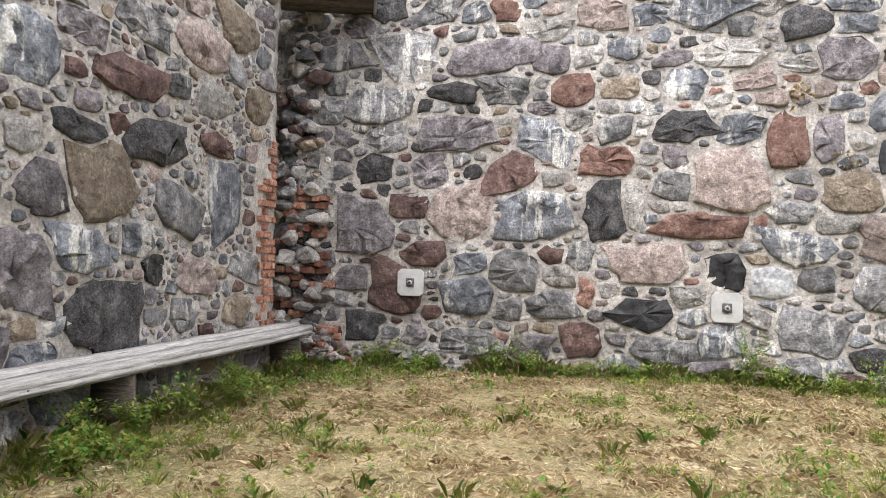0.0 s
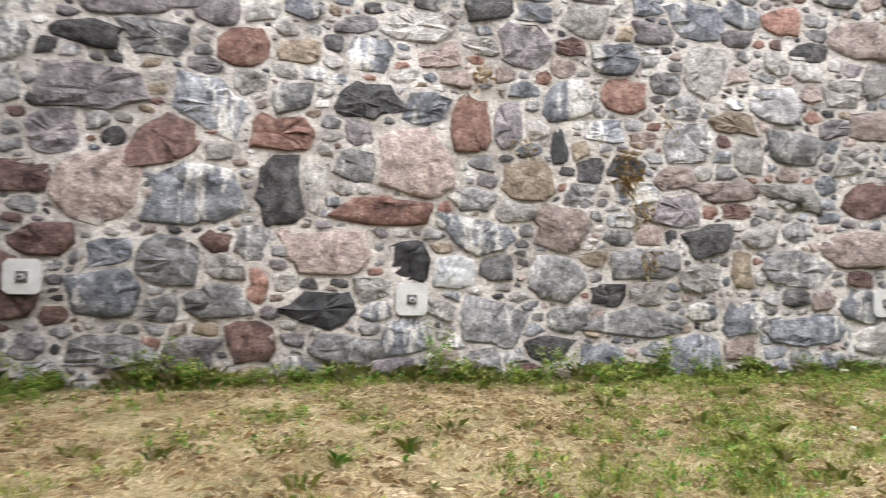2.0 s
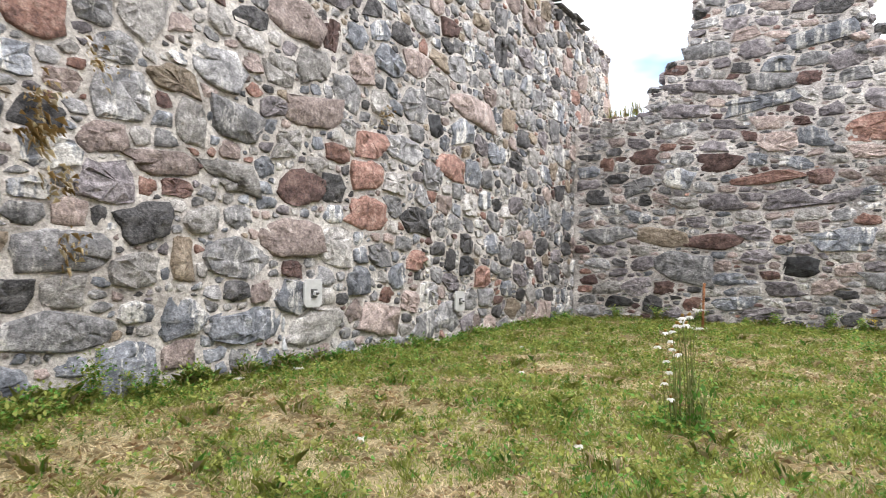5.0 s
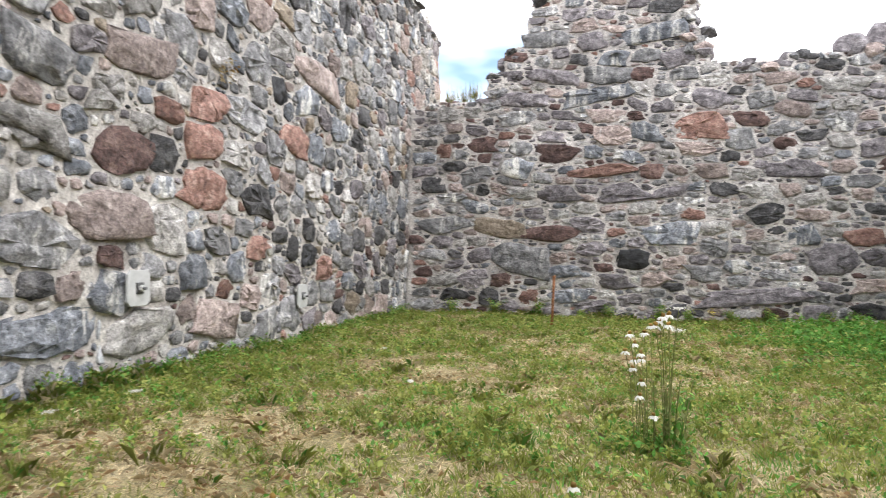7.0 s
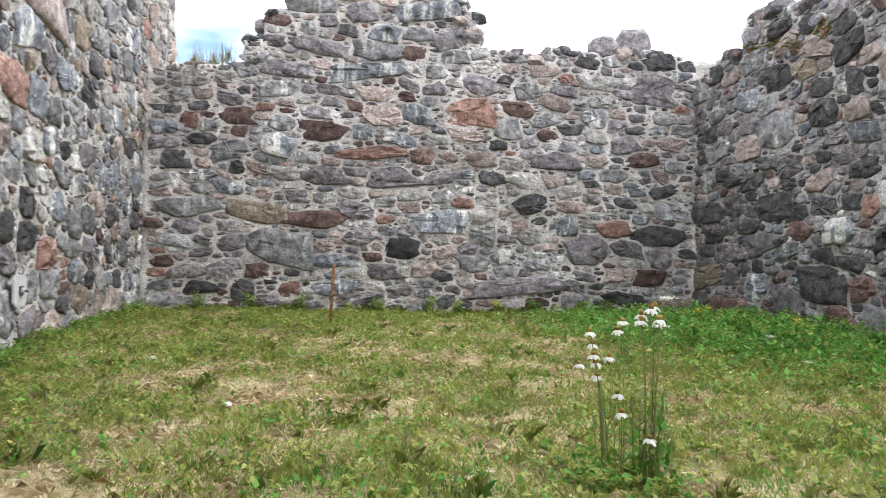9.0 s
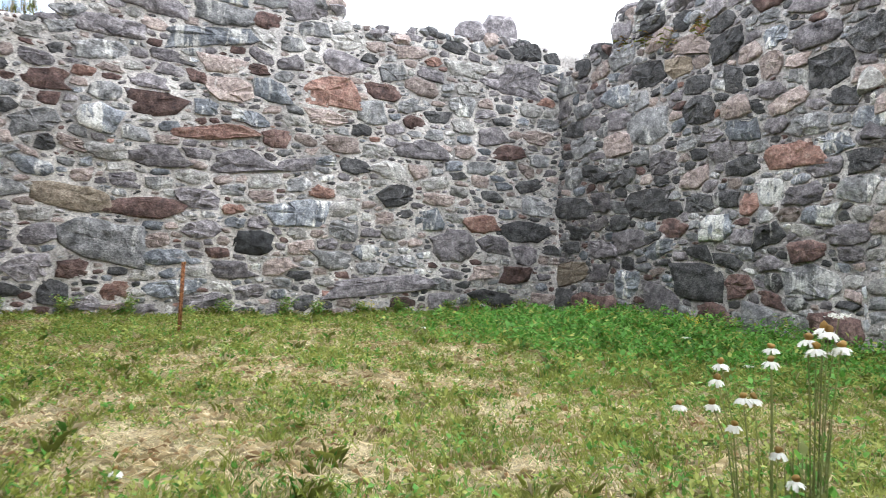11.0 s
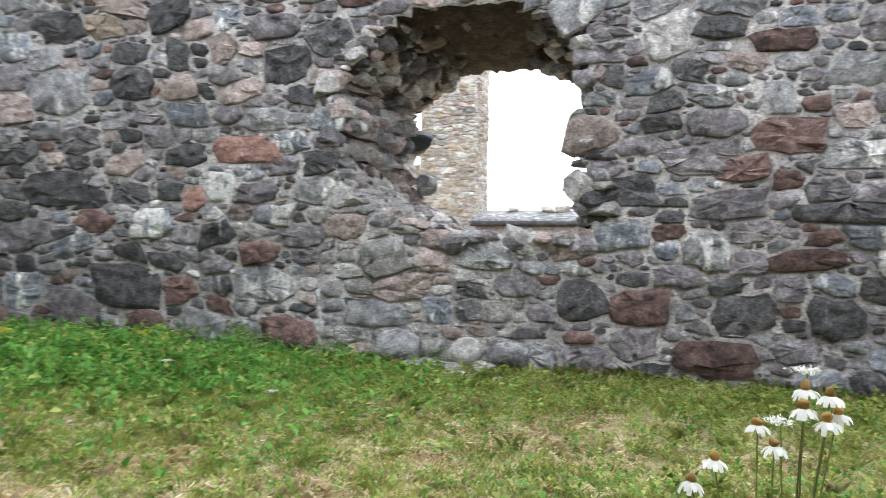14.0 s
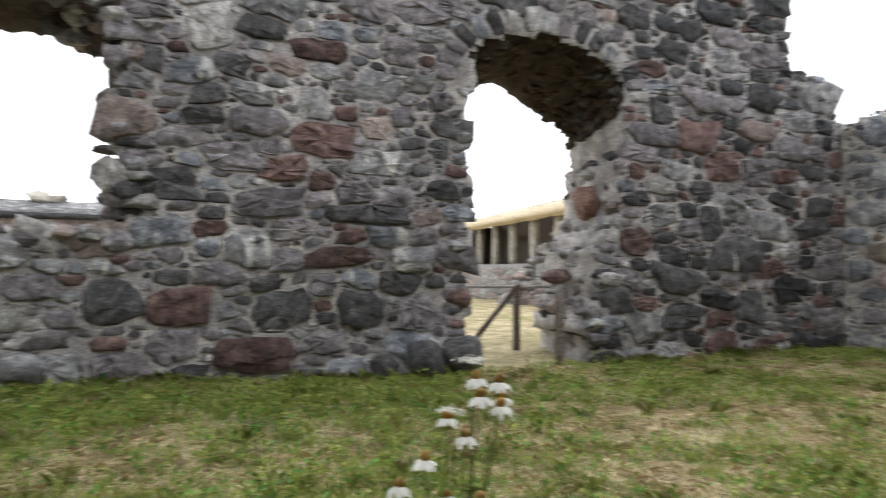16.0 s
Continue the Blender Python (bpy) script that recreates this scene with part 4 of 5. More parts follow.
def make_capstones():
    rng = np.random.default_rng(43)
    for x, y, z, sx, sy, sz, kind in ((EAST_X - 0.40, -0.25, 6.63, 0.4, 0.5, 0.42, "mauve"), (EAST_X - 0.40, -1.09, 6.80, 0.5, 0.55, 0.62, "mauve"), (EAST_X - 0.48, -1.51, 6.56, 0.4, 0.4, 0.25, "dark"), (EAST_X - 0.28, 3.11, 6.75, 0.5, 0.35, 0.25, "mauve"),
                                  (EAST_X + 0.15, 8.09, 7.00, 0.5, 0.35, 0.2, "dark"), (EAST_X + 0.18, 8.54, 6.41, 0.5, 0.4, 0.2, "blue"), (EAST_X - 0.18, 3.06, 7.33, 0.4, 0.3, 0.22, "dark"), (18.1, SOUTH_Y - 0.3, 6.75, 0.5, 0.4, 0.35, "mauve"), (17.3, SOUTH_Y - 0.2, 6.75, 0.5, 0.4, 0.25, "dark"), (16.0, SOUTH_Y - 0.2, 6.5, 0.6, 0.4, 0.28, "mauve"), (19.2, SOUTH_Y - 0.2, 6.2, 0.55, 0.4, 0.22, "mauve"), (-4.4, SOUTH_Y - 0.3, 5.0, 0.4, 0.4, 0.25, "blue"), (-4.5, SOUTH_Y - 0.3, 4.6, 0.45, 0.4, 0.3, "pink"), (-3.55, SOUTH_Y - 0.3, 6.3, 0.35, 0.4, 0.25, "mauve")):
        mesh_ob("capstone", boulder(rng, (x, y, z), (sx, sy, sz)), BALL_F, STONE[kind], wall_east if x > 20.4 else wall_south, smooth=False)


make_capstones()


def make_coping():
    """Thin dark slates left along the top of the tall wall."""
    rng = np.random.default_rng(45)
    x = 11.0
    while x < 22.5:
        w = rng.uniform(0.45, 0.85)
        z = 8.85 + 0.3 * float(ragged(x + w / 2)) + 0.02
        part("coping_slate", box_bm(w - 0.03, 0.75, 0.07, 0.012, pose(x + w / 2, NORTH_Y + 0.22, z, rng.uniform(-3, 3), rng.uniform(-3, 3), rng.uniform(-4, 4)), 0.015, 2, int(x * 7)), STONE["dark"], wall_north, smooth=False)
        x += w


make_coping()


def make_jamb_stones():
    """A black boulder that juts into the window, and thin slabs left in the jambs."""
    rng = np.random.default_rng(44)
    for x, y, z, sx, sy, sz, kind in ((11.45, -5.0, 3.5, 0.48, 0.45, 0.25, "black"), (11.75, -4.6, 3.45, 0.35, 0.4, 0.18, "dark"), (8.36, -5.0, 3.3, 0.3, 0.3, 0.1, "dark"), (8.36, -5.0, 3.05, 0.3, 0.3, 0.08, "dark"), (8.32, -4.9, 3.75, 0.26, 0.3, 0.12, "mauve"), (8.24, -3.0, 2.2, 0.17, 0.2, 0.3, "pale"),
                                      (11.2, -5.0, 2.7, 0.2, 0.3, 0.22, "grey"), (0.8, -3.9, 1.12, 0.4, 0.35, 0.15, "maroon"), (0.3, -3.9, 2.5, 0.3, 0.35, 0.36, "red"), (0.6, -2.65, 1.1, 0.42, 0.1, 0.12, "pale"), (1.0, -2.6, 0.35, 0.22, 0.2, 0.12, "grey"), (0.95, -2.62, 0.1, 0.26, 0.2, 0.14, "mauve")):
        mesh_ob("stone", boulder(rng, (x, y, z), (sx, sy, sz), 6), BALL_F, STONE[kind], wall_south, smooth=False)


make_jamb_stones()


def make_plank_deck():
    deck = empty("plank_shelf", pose(-4.7, 10.5, 5.4, 0, 0, 20), "grey wooden plank shelf projecting above the breach", "shelf")
    for i in range(3):
        part("plank", box_bm(1.9, 0.27, 0.06, 0.008, pose(0, -0.3 + i * 0.285, 0), 0.006, 4, i), WOOD_X, deck)
    part("fascia", box_bm(1.9, 0.05, 0.14, 0.008, pose(0, -0.47, -0.04), 0.005, 4, 8), WOOD_X, deck)
    part("fascia", box_bm(0.05, 0.9, 0.14, 0.008, pose(0.97, 0, -0.04), 0.005, 0, 9), WOOD, deck)


make_plank_deck()

# ---------------------------------------------------------------- anchor plates


def make_plate(x, z, first=None):
    base = pose(x, NORTH_Y - 0.1, z, 90, 0, 0)
    if first:
        return copy_thing(first, base)
    ob = empty("anchor_plate", base, "pale steel tie-rod anchor plate with clipped corners on the wall", "anchor plate", "anchor plates along the wall")
    s, c = 0.21, 0.055
    ring = [(-s + c, -s), (s - c, -s), (s, -s + c), (s, s - c), (s - c, s), (-s + c, s), (-s, s - c), (-s, -s + c)]
    bm = bmesh.new()
    lo = [bm.verts.new((a, b, -0.02)) for a, b in ring]
    hi = [bm.verts.new((a, b, 0.015)) for a, b in ring]
    bm.faces.new(lo[::-1])
    bm.faces.new(hi)
    for i in range(8):
        bm.faces.new((lo[i], lo[(i + 1) % 8], hi[(i + 1) % 8], hi[i]))
    bmesh.ops.bevel(bm, geom=bm.edges[:], offset=0.004, segments=1, affect="EDGES")
    part("plate", bm, STEEL, ob, smooth=False)
    part("washer", box_bm(0.13, 0.13, 0.022, 0.004, pose(0, 0, 0.015)), NUT, ob, "dark square iron washer", smooth=False)
    bm = bmesh.new()
    bmesh.ops.create_cone(bm, cap_ends=True, segments=6, radius1=0.04, radius2=0.04, depth=0.035, matrix=pose(0, 0, 0.052))
    part("nut", bm, STEEL, ob, smooth=False)
    bm = bmesh.new()
    bmesh.ops.create_cone(bm, cap_ends=True, segments=12, radius1=0.02, radius2=0.018, depth=0.05, matrix=pose(0, 0, 0.085))
    part("rod_end", bm, NUT, ob)
    bm = bmesh.new()
    bmesh.ops.create_cone(bm, cap_ends=True, segments=12, radius1=0.07, radius2=0.07, depth=0.12, matrix=pose(0, 0, -0.07))
    part("rod_sleeve", bm, NUT, ob)
    return ob


plate = make_plate(-3.15, 1.09)
for px, pz in ((1.51, 0.86), (8.88, 0.86), (13.72, 0.58)):
    make_plate(px, pz, plate)

# ---------------------------------------------------------------- stake, gate and the far yard


def make_stake():
    x, y = 17.3, 6.72
    ob = empty("stake", pose(x, y, float(ground_z(x, y)), 2, -1, 0), "thin rusty iron stake standing in the grass", "stake")
    part("shaft", box_bm(0.05, 0.012, 1.25, 0.003, pose(0, 0, -0.1)), RUST, ob)
    part("flange", box_bm(0.012, 0.05, 1.25, 0.003, pose(0.025, 0.025, -0.1)), RUST, ob)
    part("hook", box_bm(0.1, 0.03, 0.03, 0.006, pose(0.01, 0, 1.12, 0, 25, 0)), RUST, ob)


make_stake()


def make_gate():
    g = float(ground_z(1.11, -5.0))
    ob = empty("gate", pose(1.11, -5.0, g), "grey wooden gate frame with a diagonal brace beyond the doorway", "gate")
    part("post", box_bm(0.12, 0.12, 1.3, 0.012, pose(0, 0, -0.1), 0.006, 3, 1), WOOD_X, ob)
    part("post", box_bm(0.12, 0.12, 1.3, 0.012, pose(1.75, 0, -0.1), 0.006, 3, 2), WOOD_X, ob)
    part("brace", box_bm(0.09, 0.07, 1.35, 0.01, pose(0.86, 0.02, 0.28, 0, -42, 0), 0.006, 3, 3), WOOD_X, ob)
    part("rail", box_bm(3.6, 0.07, 0.05, 0.008, pose(0.1, 0, 1.2), 0.004, 4, 4), WOOD, ob, "pale sun-bleached top rail")
    ob = empty("gate_post", pose(1.6, -2.7, float(ground_z(1.6, -2.7))), "weathered grey wooden post standing against the door jamb", "post")
    part("shaft", box_bm(0.13, 0.1, 1.3, 0.015, pose(0, 0, -0.08), 0.008, 3, 5), WOOD_X, ob)


make_gate()


def make_far_yard():
    rng = np.random.default_rng(51)
    g = -0.3
    tower = empty("tower", pose(16.2, -26.2, g), "tall pale limestone tower ruin beyond the wall", "tower")
    part("core", box_bm(2.8, 3.0, 13.5, 0.05, pose(0, -1.5, 0)), FARSTONE, tower)
    front = Face((0, 0.02, 0), (1, 0, 0), (0, 1, 0))
    side = Face((-1.41, -1.5, 0), (0, 1, 0), (-1, 0, 0))
    pale = {"pale": 5, "ochre": 4, "pink": 3, "grey": 1}
    courses = [(0.26, 12), (0.18, 40), (0.12, 80), (0.07, 120)]
    lay_stones(tower, front, np.random.default_rng(52), -1.4, 1.4, 0, 13.4, lambda u, z: z < 14, [], courses, pale, near=lambda u, z: False, flat=(0.35, 0.6), cap=0.1)
    lay_stones(tower, side, np.random.default_rng(53), -1.5, 1.5, 0, 13.4, lambda u, z: z < 14, [], courses, pale, near=lambda u, z: False, flat=(0.35, 0.6), cap=0.1)

    part("buttress", box_bm(1.0, 2.0, 6.5, 0.05, pose(1.85, -1.3, 0)), FARSTONE, tower)
    lay_stones(tower, Face((0, -0.28, 0), (1, 0, 0), (0, 1, 0)), np.random.default_rng(55), 1.35, 2.35, 0, 6.6, lambda u, z: z < 6.6, [], courses, pale, near=lambda u, z: False, flat=(0.35, 0.6), cap=0.1)

    house = empty("outbuilding", pose(9.5, -26.0, g + 0.3), "low outbuilding with a grey shingled roof edge over a dark eave", "building")
    part("wall", box_bm(10.5, 3.0, 3.5, 0.03, pose(0, -1.5, -0.3)), STONE["pink"], house)
    part("eave", box_bm(10.8, 0.5, 0.22, 0.02, pose(0, 0.2, 3.18)), STONE["black"], house, "dark timber eave")
    part("roof", box_bm(10.9, 1.6, 0.22, 0.04, pose(0, -0.4, 3.5, -22, 0, 0), 0.05, 24, 6), STONE["grey"], house, "grey mossy stone roof")
    for i, (x, s) in enumerate(((1.9, 0.5), (1.2, 0.35), (3.6, 0.25))):
        mesh_ob("chimney_stub", boulder(rng, (x, -1.0, 4.1), (s * 1.3, s, s * 0.7)), BALL_F, FARSTONE, house, smooth=False)

    shed = empty("open_shed", pose(-9.9, -26.0, g, 0, 0, -99), "open shed with straw-coloured roof on dark posts over rubble wall", "shed")
    # dark boards stand in for the shade beneath the roof
    part("back_wall", box_bm(21.0, 0.3, 5.3, 0.02, pose(0, -3.0, 0)), WOOD_X, shed, "back wall with the shed's inner shade in its dark colour")
    part("plinth", box_bm(21.0, 0.6, 1.9, 0.05, pose(0, 0, 0), 0.05, 12, 2), STONE["pale"], shed)
    lay_stones(shed, Face((0, 0.31, 0), (1, 0, 0), (0, 1, 0)), np.random.default_rng(54), -10.4, 10.4, 0, 1.95, lambda u, z: z < 3, [], [(0.3, 10), (0.2, 30), (0.12, 60)], {"pale": 5, "pink": 3, "grey": 2}, near=lambda u, z: False, cap=0.1)
    # added to close the open end, dark like the shade inside
    part("end_wall", box_bm(0.3, 3.4, 4.4, 0.02, pose(10.3, -1.6, 0)), WOOD_X, shed, "added end wall with the shed's inner shade in its dark colour")
    for i in range(8):
        part("post", box_bm(0.34, 0.34, 2.2, 0.03, pose(-9.9 + i * 2.75, 0, 1.85), 0.02, 3, i), FARSTONE, shed, "pale grey stone post")
    part("beam", box_bm(21.4, 0.3, 0.25, 0.02, pose(0, 0, 3.95)), WOOD_X, shed)
    part("roof", box_bm(22.0, 4.6, 0.55, 0.12, pose(0, -1.6, 4.36, -14, 0, 0), 0.06, 16, 3), THATCH, shed)
    ruin = empty("ruined_wall", pose(-9.6, -21.0, g, 0, 0, -15), "broken pale rubble wall end standing before the shed", "ruin")
    bits = {"pale": STONE["pale"], "pink": STONE["pink"], "grey": STONE["grey"]}
    for i in range(150):
        u = rng.uniform(-3.2, 2.2)
        top = 3.4 * min(1.0, (2.4 - u) / 2.6)
        z = rng.uniform(0, 1) * top
        r = rng.uniform(0.16, 0.34)
        mesh_ob("stone", boulder(rng, (u, rng.uniform(-0.25, 0.25), z), (r * 1.3, r, r * 0.75)), BALL_F, bits[("pale", "pink", "grey")[i % 3]], ruin, smooth=False)
    yard = empty("low_wall", pose(-30, -50, g, 0, 0, -8), "long pale curtain wall far across the yard", "wall")
    part("core", box_bm(120, 2.0, 4.2, 0.1, pose(0, -8, 0), 0.2, 40, 4), FARSTONE, yard)


make_far_yard()

# ---------------------------------------------------------------- plants


def leaf_cloud(rng, centres, count, size, spread, up=0.5):
    """Many small pointed leaves round the centres, as corners and faces."""
    n = len(centres) * count
    c = np.repeat(np.asarray(centres, dtype=float), count, axis=0) + rng.normal(size=(n, 3)) * np.asarray(spread)
    a = rng.uniform(0, 2 * math.pi, n)
    pitch = rng.normal(up, 0.5, n)
    L = size * rng.uniform(0.6, 1.4, n)
    d = np.stack([np.cos(a) * np.cos(pitch), np.sin(a) * np.cos(pitch), np.sin(pitch)], 1)
    s = np.stack([-np.sin(a), np.cos(a), np.zeros(n)], 1) + rng.normal(scale=0.3, size=(n, 3)) * [0, 0, 1]
    up3 = np.cross(d, s)
    w = L * rng.uniform(0.2, 0.34, n)
    v = np.stack([c, c + d * (L * 0.45)[:, None] + s * w[:, None] + up3 * (0.08 * L)[:, None], c + d * L[:, None] - up3 * (0.1 * L)[:, None], c + d * (L * 0.45)[:, None] - s * w[:, None] + up3 * (0.08 * L)[:, None]], 1).reshape(-1, 3)
    return v, n


def quads_ob(name, v, n, mats, mi, parent=None, corners=4):
    me = bpy.data.meshes.new(name)
    me.vertices.add(len(v))
    me.vertices.foreach_set("co", np.ascontiguousarray(v, dtype=np.float32).ravel())
    me.loops.add(n * corners)
    me.loops.foreach_set("vertex_index", np.arange(n * corners, dtype=np.int32))
    me.polygons.add(n)
    me.polygons.foreach_set("loop_start", np.arange(n, dtype=np.int32) * corners)
    for m in mats:
        me.materials.append(m)
    me.polygons.foreach_set("material_index", np.asarray(mi, dtype=np.int32))
    me.update(calc_edges=True)
    me.validate()
    ob = new(name, me)
    if parent is not None:
        ob.parent = parent
    return ob


def green_at(x, y):
    """How green the lawn is: damp by the walls and in the south-east, dry in the open."""
    n = 0.5 + 0.25 * np.sin(x * 0.9 + 1.7 * np.sin(y * 0.6)) * np.cos(y * 1.1 - 0.5 * x) + 0.2 * np.sin(x * 2.9 + y * 1.3) * np.sin(y * 3.3 - x * 0.8) + 0.17 * np.sin(x * 7.1 + 2 * np.sin(y * 4)) * np.sin(y * 6.3 + x) + 0.12 * np.sin(x * 15 + 3 * np.sin(y * 9)) * np.sin(y * 13 + 2 * np.sin(x * 5))
    n = n + 0.45 * np.exp(-((x - 15) ** 2 / 14 + (y + 0.3) ** 2 / 7)) + 0.35 * np.exp(-((x - 9) ** 2 / 30 + (y + 1.2) ** 2 / 3))
    n = n + 0.3 * np.exp(-((NORTH_Y - y) / 0.8) ** 2) + 0.25 * np.exp(-((EAST_X - x) / 1.2) ** 2) + 0.3 * np.exp(-((x + 4.2) / 1.0) ** 2)
    n = n - 0.3 * np.exp(-((x + 0.5) ** 2 / 22 + (y - 8.2) ** 2 / 6))
    n = n + 0.2 * np.exp(-((x - 4) ** 2 / 40 + (y + 0.3) ** 2 / 9))
    return n + 0.22 * np.clip((x - 2) / 6, 0, 1)


def make_grass():
    rng = np.random.default_rng(61)
    parts = []
    for x0, x1, y0, y1, dens in ((-5.0, 21.2, -2.7, 11.0, 560), (-3.0, 12.0, 2.5, 10.9, 700), (-4, 8, -14, -4.0, 80)):
        n = int((x1 - x0) * (y1 - y0) * dens)
        parts.append(np.stack([rng.uniform(x0, x1, n), rng.uniform(y0, y1, n)], 1))
    c = np.stack([rng.uniform(-4.8, 21, 2600), rng.uniform(-2.5, 10.9, 2600)], 1)
    c = c[green_at(c[:, 0], c[:, 1]) + rng.normal(scale=0.15, size=len(c)) > 0.5][:1500]
    tuft = np.repeat(c, 34, axis=0) + rng.normal(scale=0.045, size=(len(c) * 34, 2))
    count = sum(len(q) for q in parts)
    p = np.concatenate(parts + [tuft])
    n = len(p)
    in_tuft = np.arange(n) >= count
    gr = green_at(p[:, 0], p[:, 1]) + rng.normal(scale=0.13, size=n)
    dry = (gr < 0.64) & ~in_tuft
    h = np.where(dry, rng.uniform(0.025, 0.08, n), rng.uniform(0.03, 0.085, n)) * (0.7 + 0.5 * np.clip(gr, 0, 1.2))
    tall = rng.random(n) < 0.012
    h = np.where(tall & ~in_tuft, h * 1.6, h) * np.where(in_tuft, 1.6, 1.0)
    lay = np.where(dry, rng.uniform(0.8, 2.2, n), rng.uniform(0.2, 1.1, n))
    a = rng.uniform(0, 2 * math.pi, n)
    d = np.stack([np.cos(a), np.sin(a), np.zeros(n)], 1)
    b = a + rng.normal(1.57, 0.4, n)
    s = np.stack([np.cos(b), np.sin(b), np.zeros(n)], 1) * (rng.uniform(0.0016, 0.0038, n) * (1 + 0.5 * (~dry)))[:, None]
    base = np.concatenate([p, (ground_z(p[:, 0], p[:, 1]) - 0.008)[:, None]], 1)
    mid = base + np.array([0, 0, 1]) * (h * np.where(dry, 0.34, 0.52))[:, None] + d * (h * 0.44 * lay)[:, None]
    tip = base + np.array([0, 0, 1]) * (h * np.where(dry, 0.6, 0.95))[:, None] + d * (h * lay)[:, None]
    v = np.stack([base - s, base + s, mid + s * 0.8, tip, mid - s * 0.8], 1).reshape(-1, 3)
    brown = np.sin(p[:, 0] * 1.7 + 2 * np.sin(p[:, 1] * 1.1)) * np.sin(p[:, 1] * 2.1 + np.sin(p[:, 0] * 2.3)) + rng.normal(scale=0.3, size=n) > 0.55
    shade = np.sin(p[:, 0] * 3.1 + 2 * np.sin(p[:, 1] * 2.7)) * np.sin(p[:, 1] * 3.7) + rng.normal(scale=0.5, size=n)
    mi = np.where(dry, np.where(brown, 3, 1), np.where(shade > 0.45, 2, np.where((shade < -0.5) & ~in_tuft, 4, 0)))
    tagged(quads_ob("grass", v, n, [GRASS, GRASS_DRY, WEED_LIGHT, GRASS_BROWN, WEED], mi, corners=5), "short lawn grass, partly green and partly dry straw", "grass", kind="stuff")


make_grass()


def blades(rng, p, h, lean, width):
    """Upright blades that bow over, from feet p."""
    n = len(p)
    a = rng.uniform(0, 2 * math.pi, n)
    d = np.stack([np.cos(a), np.sin(a), np.zeros(n)], 1)
    s = np.stack([-np.sin(a), np.cos(a), np.zeros(n)], 1) * (width * rng.uniform(0.6, 1.4, n))[:, None]
    base = np.concatenate([p, (ground_z(p[:, 0], p[:, 1]) - 0.008)[:, None]], 1)
    up = np.array([0, 0, 1.0])
    mid = base + up * (h * 0.6)[:, None] + d * (h * lean * 0.3)[:, None]
    tip = base + up * (h * (1.0 - 0.3 * np.minimum(lean, 1.5)))[:, None] + d * (h * lean)[:, None]
    return np.stack([base - s, base + s, mid + s * 0.8, tip, mid - s * 0.8], 1).reshape(-1, 3)


def make_straw():
    """Long dead stalks lying over the lawn, in mats and swathes."""
    rng = np.random.default_rng(66)
    c = np.stack([rng.uniform(-4.6, 20, 2600), rng.uniform(-2.4, 10.8, 2600)], 1)
    c = c[green_at(c[:, 0], c[:, 1]) + rng.normal(scale=0.2, size=len(c)) < 0.95]
    p = np.repeat(c, 40, axis=0)
    n = len(p)
    p = p + rng.normal(scale=0.13, size=(n, 2))
    a = np.repeat(rng.uniform(0, 6.28, len(c)), 40) + rng.normal(scale=0.7, size=n)
    L = rng.uniform(0.04, 0.15, n)
    d = np.stack([np.cos(a), np.sin(a)], 1) * L[:, None]
    s = np.stack([-np.sin(a), np.cos(a), np.zeros(n)], 1) * rng.uniform(0.0015, 0.0034, n)[:, None]
    g = ground_z(p[:, 0], p[:, 1])
    z0, z1, z2 = rng.uniform(0.005, 0.03, n), rng.uniform(0.015, 0.06, n), rng.uniform(0.0, 0.05, n)
    base, mid, tip = np.column_stack([p, g + z0]), np.column_stack([p + d * 0.5, g + z1]), np.column_stack([p + d, g + z2])
    v = np.stack([base - s, base + s, mid + s, tip, mid - s], 1).reshape(-1, 3)
    tagged(quads_ob("straw", v, n, [GRASS_DRY, GRASS_BROWN], (rng.random(n) < 0.2).astype(int), corners=5), "pale dead grass stalks lying matted on the lawn", "straw", kind="stuff")


make_straw()


